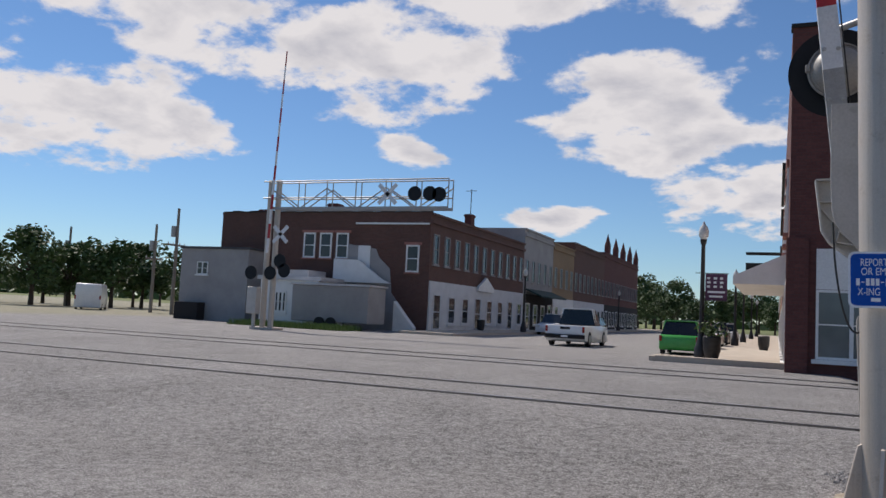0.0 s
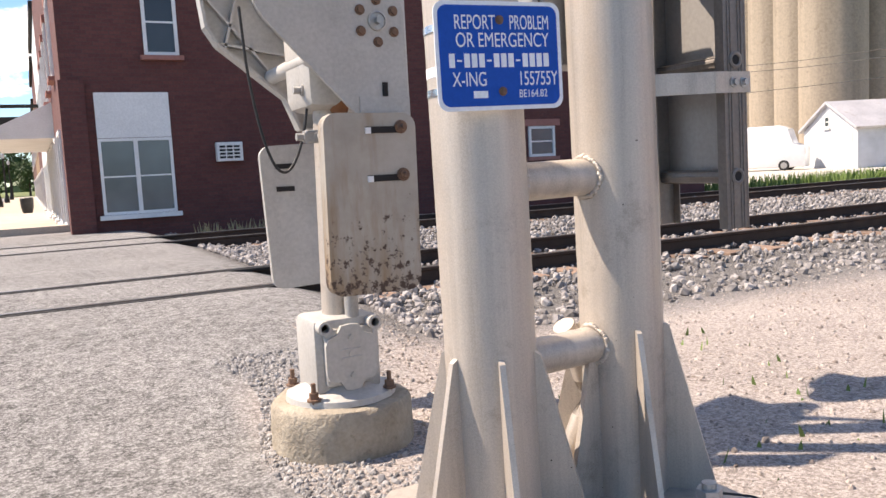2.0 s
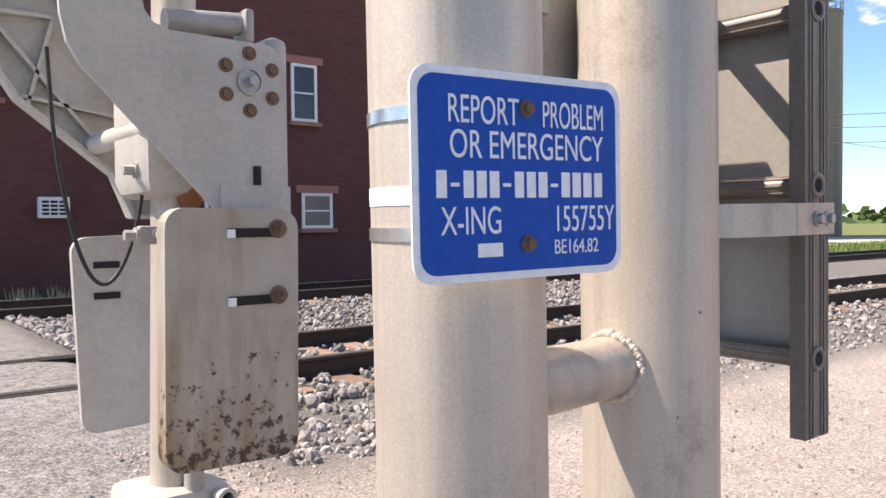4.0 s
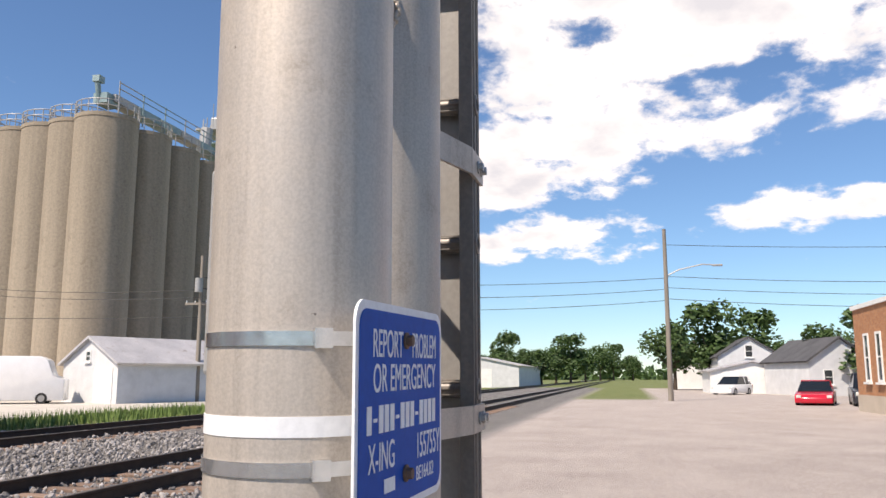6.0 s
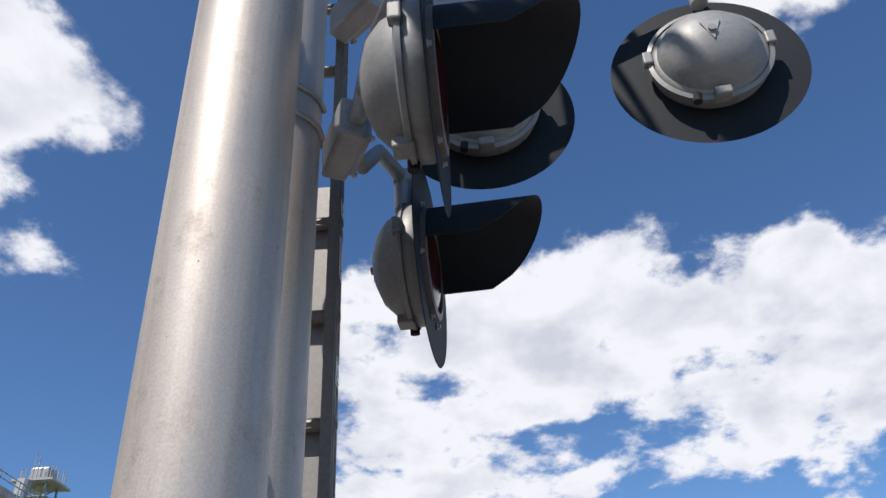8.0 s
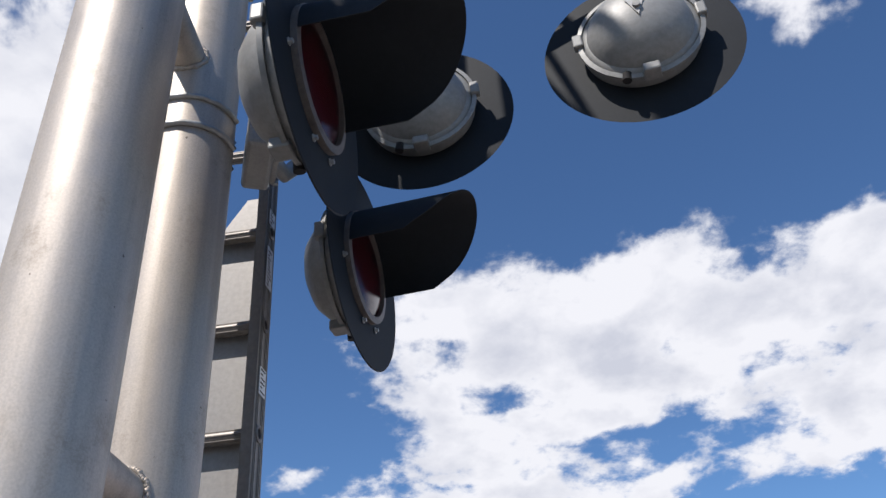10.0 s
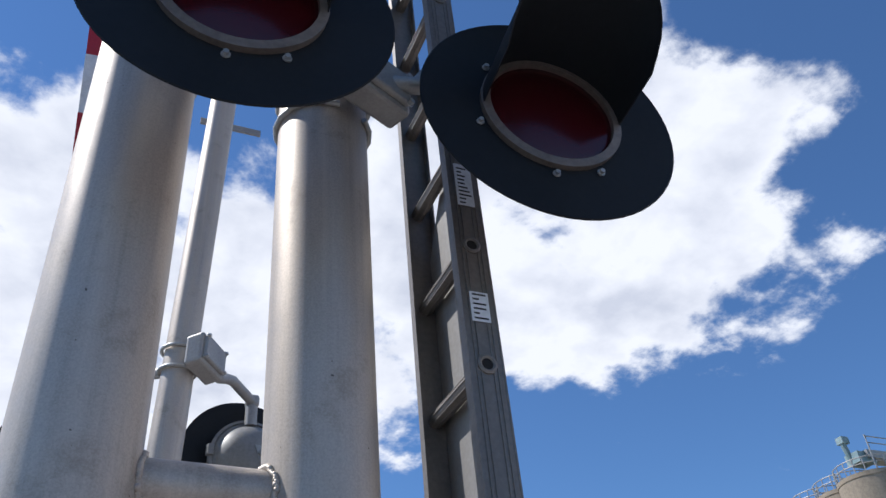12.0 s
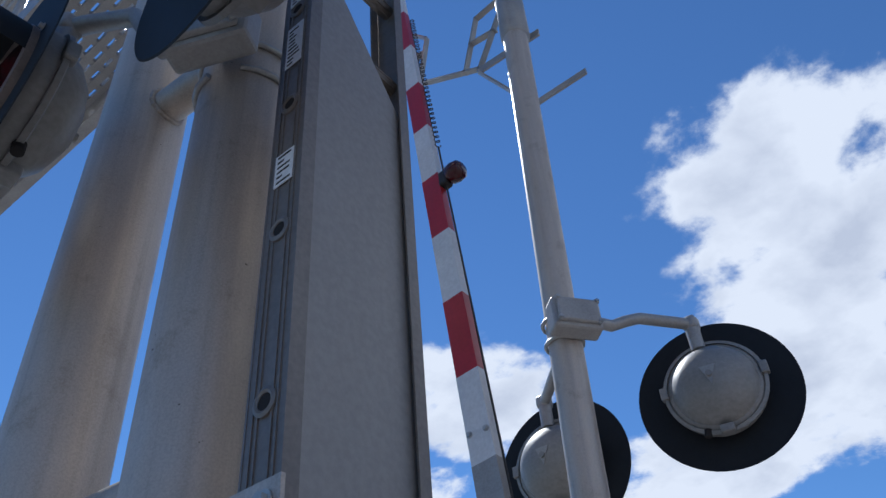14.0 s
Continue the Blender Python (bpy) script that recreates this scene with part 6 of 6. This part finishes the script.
def head_house():
    t = thing("elevator_machinery", "grey-green conveyor machinery and head tower on the silos", "machinery")
    for k in range(8):
        x = 52 + 3.2 * k
        bm = B()
        span(bm, x, x + 3.1, 37.7, 38.9, 22.3, 22.9)
        for zz2 in (23.3, 23.8):
            cyl(bm, (x, 37.4, zz2), (x + 3.2, 37.4, zz2), 0.05, seg=6)
        cyl(bm, (x, 37.4, 21.2), (x, 37.4, 23.9), 0.06, seg=6)
        part("conveyor", bm, "machine_green" if k % 3 else "galvanized", t)
    bx, by = 71.5, 39.2
    bm = B()
    for dx, dy in ((-1, -1), (1, -1), (1, 1), (-1, 1)):
        cyl(bm, (bx + dx * 1.1, by + dy, 20), (bx + dx * 1.1, by + dy, 25.6), 0.12, seg=6)
    for z in (21.4, 22.9, 24.3):
        span(bm, bx - 1.3, bx + 1.3, by - 1.2, by + 1.2, z, z + 0.12)
        cyl(bm, (bx - 1.1, by - 1, z), (bx + 1.1, by - 1, z + 1.4), 0.07, seg=6)
    part("tower_frame", bm, "machine_green", t)
    bm = B()
    cyl(bm, (bx, by, 20.5), (bx, by, 26.4), 0.5, seg=14)
    part("leg_casing", bm, "machine_yellow", t)
    bm = B()
    span(bm, bx - 1.9, bx + 1.9, by - 1.9, by + 1.9, 25.6, 25.8)
    for k in range(16):
        a = k / 16 * 6.283
        cyl(bm, (bx + 1.9 * math.cos(a), by + 1.9 * math.sin(a), 25.8), (bx + 1.9 * math.cos(a), by + 1.9 * math.sin(a), 26.9), 0.05, seg=6)
    cyl(bm, (bx - 3.4, by, 22.4), (bx - 3.0, by, 25.2), 0.6, seg=12)
    span(bm, bx - 0.9, bx + 0.9, by - 0.9, by + 0.9, 25.9, 27.2, 0.2)
    for dx in (-1.9, -1.2, 1.4, 2.0):
        cyl(bm, (bx + dx, by, 25.9), (bx + dx, by, 28.2), 0.04, seg=5)
    part("head", bm, "galvanized", t)
    bm = B()
    span(bm, 51.2, 52.9, 37.9, 39.1, 22.0, 22.8)
    cyl(bm, (51.4, 38.7, 22), (51.0, 38.7, 23.9), 0.22, seg=10)
    span(bm, 50.8, 51.5, 38.4, 39.0, 23.6, 24.1)
    part("drive_unit", bm, "machine_green", t)


head_house()


# ---- across the road ----
def far_signal():
    t = thing("far_crossing_signal", "silver cantilever crossing signal with a raised gate across the road", "signal mast", "", pose(-25.0, 32.0, -0.45))
    bm = B()
    for x in (-0.25, 0.25):
        cyl(bm, (x, 0, 0), (x, 0, 7.9), 0.15, seg=18)
    part("column", bm, "silver_paint", t, "", 40)
    bm = B()
    span(bm, -0.7, 0.7, -0.5, 0.5, 0, 0.12)
    part("base_plate", bm, "silver_paint", t)
    bm = B()
    y0, z0, z1, x1 = 0.3, 6.3, 7.8, 10.1
    for y in (-y0, y0):
        span(bm, 0, x1, y - 0.05, y + 0.05, z0, z0 + 0.14)
        for z in (z1, z0 + 0.62):
            cyl(bm, (-0.5, y, z), (x1, y, z), 0.035, seg=6)
        for k in range(7):
            x = x1 * k / 6
            cyl(bm, (x, y, z0), (x, y, z1), 0.03, seg=6)
            if k < 6:
                s = k % 2
                cyl(bm, (x, y, z0 if s else z0 + 1.1), (x + x1 / 6, y, z0 + 1.1 if s else z0), 0.035, seg=6)
    part("truss", bm, "galvanized", t)
    bm = B()
    for s in (-1, 1):
        box(bm, (6.9, -0.42, 7.05), (1.35, 0.03, 0.2), pose(0, 0, 0, 0, 45 * s, 0).to_3x3())
        box(bm, (0.75, -0.35, 5.0), (1.2, 0.03, 0.2), pose(0, 0, 0, 0, 45 * s, 0).to_3x3())
    part("crossbuck", bm, "arm_white", t)
    for x, z in ((8.4, 7.05), (9.2, 7.05), (9.7, 7.0), (-0.85, 2.95), (0.35, 2.95), (1.2, 3.1), (0.9, 3.6)):
        bm = B()
        cyl(bm, (x, -0.5, z), (x, -0.46, z), 0.36, seg=24)
        cyl(bm, (x, -0.46, z), (x, -0.2, z), 0.2, 0.12, seg=16)
        part("lamp", bm, "lamp_black", t)
    bm = B()
    cyl(bm, (-0.55, -0.4, 0), (-0.55, -0.4, 0.8), 0.1, seg=10)
    span(bm, -0.9, -0.3, -0.65, -0.2, 0.8, 2.2, 0.05)
    part("gate_case", bm, "gate_casting", t)
    for k in range(14):
        bm = B()
        cyl(bm, (0.02 + 0.03 * k, -0.4, 4.0 + 0.77 * k), (0.05 + 0.03 * k, -0.4, 4.77 + 0.77 * k), 0.075 - 0.003 * k, seg=8)
        part("arm_segment", bm, "arm_red" if k % 2 else "arm_white", t)


far_signal()


def white_annex():
    t = thing("white_annex", "small white flat-roofed annex with a barred window", "building", "shops of the high street")
    bm = B()
    span(bm, -31.6, -27.2, 40.6, 43.9, -0.55, 2.5)
    part("wall", bm, "white_paint", t)
    bm = B()
    span(bm, -31.8, -27.0, 40.45, 43.92, 2.5, 2.75)
    part("roof", bm, "roof_tin", t)
    bm = B()
    plate(bm, [(-27.9, 2.6), (-23.6, 2.6), (-24.3, 2.9), (-26.0, 4.1), (-27.9, 4.15)], 0.25, Matrix.Translation((0, 43.6, 0)) @ FACE_S)
    part("upper_wall", bm, "white_paint", t, "stained white sloping upper wall")
    bm = B()
    span(bm, -31.0, -28.4, 41.2, 43.4, 2.75, 3.2)
    part("roof_box", bm, "roof_tin", t)
    window(t, -30.0, 40.6, 0.4, 0.9, 1.35, (0, -1, 0), bar=0.1, panes=3)
    s = thing("cargo_trailer", "grey box trailer parked beside the brick building", "trailer")
    bm = B()
    span(bm, -28.3, -22.9, 39.3, 41.6, -0.05, 2.2, 0.05)
    part("box", bm, "grey_render", s)
    bm = B()
    span(bm, -28.4, -22.8, 39.2, 41.7, 2.2, 2.32)
    part("roof", bm, "roof_tin", s)
    for x in (-26.2, -25.4):
        bm = B()
        lathe(bm, [(0.2, -0.1), (0.36, -0.1), (0.36, 0.1), (0.2, 0.1)], Matrix.Translation((x, 39.3, -0.1)) @ FACE_S, 18)
        part("wheel", bm, "tyre", s, "", 40)
    bm = B()
    plate(bm, [(-0.7, 0), (0.7, 0), (0.7, 0.4), (-0.7, 2.0)], 0.5, Matrix.Translation((-22.0, 42.6, -0.55)) @ FACE_S)
    tagged(part("ramp_wall", bm, "white_paint"), "white sloping side wall of outside steps", "wall")


white_annex()


def weeds(name, x0, x1, y0, y1, n, hmax, mat, label, seed):
    rnd = random.Random(seed)
    bm = B()
    for _ in range(n):
        x, y = rnd.uniform(x0, x1), rnd.uniform(y0, y1)
        h, a = rnd.uniform(0.3, 1.0) * hmax, rnd.uniform(0, 6.28)
        z = ground_z(x, y) - 0.02
        w = 0.012 + 0.02 * hmax
        d = Vector((math.cos(a) * w, math.sin(a) * w, 0))
        lean = Vector((rnd.gauss(0, 0.2) * h, rnd.gauss(0, 0.2) * h, h))
        p = Vector((x, y, z))
        bm.faces.new([bm.verts.new(v) for v in (p - d, p + d, p + lean * 0.6 + d * 0.6, p + lean, p + lean * 0.6 - d * 0.6)])
    tagged(part(name, bm, mat), label, "grass", "", "stuff")


weeds("trackside_weeds", 17.5, 75, 15.5, 20.5, 9000, 0.5, "weeds", "green weeds growing beside the tracks", 1)
weeds("verge_weeds", -31, -23, 36.5, 39.1, 5000, 0.45, "weeds", "green weeds by the trailer", 2)
weeds("dry_tuft", 4.6, 5.5, 14.2, 15.2, 260, 0.7, "dry_grass", "dry yellow grass tuft by the brick wall", 3)
weeds("dry_tuft", 2.2, 4.5, 14.6, 15.5, 240, 0.35, "dry_grass", "dry yellow grass along the brick wall", 4)
weeds("lot_weeds", 1.3, 3.2, 0.4, 2.6, 60, 0.09, "weeds", "small green weeds in the gravel", 6)


def stones(name, n, where, size, label, seed, mat):
    rnd = random.Random(seed)
    shapes = []
    for k in range(7):
        bm = B()
        bmesh.ops.create_icosphere(bm, subdivisions=1, radius=1)
        vs = []
        for v in bm.verts:
            s = Vector((1, rnd.uniform(0.6, 0.95), rnd.uniform(0.5, 0.8)))
            q = v.co * (0.75 + 0.5 * rnd.random())
            vs.append((q.x, q.y * 0.8, q.z * 0.62))
        shapes.append((np.array(vs), [tuple(v.index for v in f.verts) for f in bm.faces]))
        bm.free()
    V, F, base = [], [], 0
    for _ in range(n):
        x, y, z = where(rnd)
        vs, fs = shapes[rnd.randrange(7)]
        s = size * rnd.lognormvariate(0, 0.32)
        rot = np.array(Euler((rnd.uniform(0, 6.3), rnd.uniform(0, 6.3), rnd.uniform(0, 6.3))).to_matrix())
        V.append(vs @ rot.T * s + np.array((x, y, z + s * 0.25)))
        F += [tuple(i + base for i in f) for f in fs]
        base += len(vs)
    me = bpy.data.meshes.new(name)
    me.from_pydata(np.concatenate(V).tolist(), [], F)
    me.materials.append(MATS[mat])
    ob = new(name, me)
    return tagged(ob, label, "stones", "", "stuff")


def island_stone(name, lo, hi):
    m, nt, b = nodes(name)
    geo = nt.nodes.new("ShaderNodeNewGeometry")
    col = ramp(nt, geo.outputs["Random Per Island"], [(0.0, lo), (0.5, tuple((a + c) / 2 for a, c in zip(lo, hi))), (1.0, hi)])
    n = tex_noise(nt, 25, 4)
    col = mixed(nt, 0.3, col, ramp(nt, n, [(0.3, tuple(v * 0.6 for v in lo)), (0.7, hi)]))
    nt.links.new(col, b.inputs["Base Color"])
    b.inputs["Roughness"].default_value = 0.9


island_stone("ballast_stone", (0.07, 0.064, 0.06), (0.45, 0.42, 0.4))
island_stone("gravel_stone", (0.13, 0.1, 0.085), (0.62, 0.54, 0.47))
island_stone("asphalt_chip", (0.12, 0.115, 0.11), (0.45, 0.43, 0.41))


def ballast_spot(r):
    while True:
        x = 1.6 + 16 * r.random() ** 1.7
        y = r.uniform(3.3, 15.2)
        if all(abs(y - q) > 0.06 for q in RAILS) and not (x > 2 and any(abs(y - (RAILS[k] + RAILS[k + 1]) / 2) < 1.3 for k in (0, 2)) and ((x - 1.885) % 0.52) < 0.23 and r.random() < 0.85):
            return x, y, ground_z(x, y) + (0.02 if y > 4.4 else -0.005)


stones("track_ballast", 15000, ballast_spot, 0.033, "broken grey ballast stones between the sleepers", 21, "ballast_stone")
stones("lot_gravel", 9000, lambda r: ((lambda x, y: (x, y, ground_z(x, y) - 0.004))(0.75 + 6 * r.random() ** 1.5, r.uniform(-2.0, 3.8))), 0.0095, "pale loose gravel of the lot", 22, "gravel_stone")


def edge_spot(r):
    y = r.uniform(-0.6, 3.2)
    x = 0.12 + abs(r.gauss(0, 0.28)) + 0.1 * math.sin(y * 3)
    return x, y, ground_z(x, y) - 0.004


stones("edge_gravel", 5000, edge_spot, 0.011, "loose grey gravel along the asphalt edge", 23, "asphalt_chip")


def bird():
    t = thing("bird", "small dark bird in flight", "bird")
    bm = B()
    lathe(bm, [(0.005, -0.12), (0.03, -0.06), (0.045, 0.0), (0.035, 0.07), (0.022, 0.1), (0.006, 0.13)], pose(0, 0, 0, -90, 0, 0), 10)
    part("body", bm, "black_and_shade", t, "", 60)
    for s in (-1, 1):
        bm = B()
        plate(bm, [(0, -0.05), (s * 0.12, -0.07), (s * 0.3, -0.02), (s * 0.14, 0.05), (0, 0.05)], 0.008, pose(0, 0, 0.01, 0, -s * 22, 0))
        part("wing", bm, "black_and_shade", t)
    bm = B()
    plate(bm, [(-0.02, -0.1), (-0.045, -0.2), (0.045, -0.2), (0.02, -0.1)], 0.006, Matrix())
    part("tail", bm, "black_and_shade", t)
    return t


BIRD = bird()


def motions():
    # the pickup drives slowly up the street, the bird crosses the sky
    truck = bpy.data.objects["pickup_truck"]
    walk(truck, [(t, pose(-9.85, y, ground_z(-9.85, y))) for t, y in ((0, 38.2), (0.5, 39.3), (1, 41.2), (1.5, 43.4), (2, 45.8), (3, 51), (5, 63), (8, 82), (14, 120))])
    rows = []
    for t, az, el in ((0, -110, 40), (8, -100, 38), (11, -75, 30), (11.8, -8, 24), (12.5, 47.4, 28.2), (13, 74.1, 33.7), (13.2, 89.7, 36.0), (14, 140, 40)):
        d = 32.0
        rows.append((t, pose(0.8 + d * math.cos(radians(az)) * math.cos(radians(el)), -1.1 + d * math.sin(radians(az)) * math.cos(radians(el)), 1.2 + d * math.sin(radians(el)), 0, 25, az - 10)))
    walk(BIRD, rows)


motions()
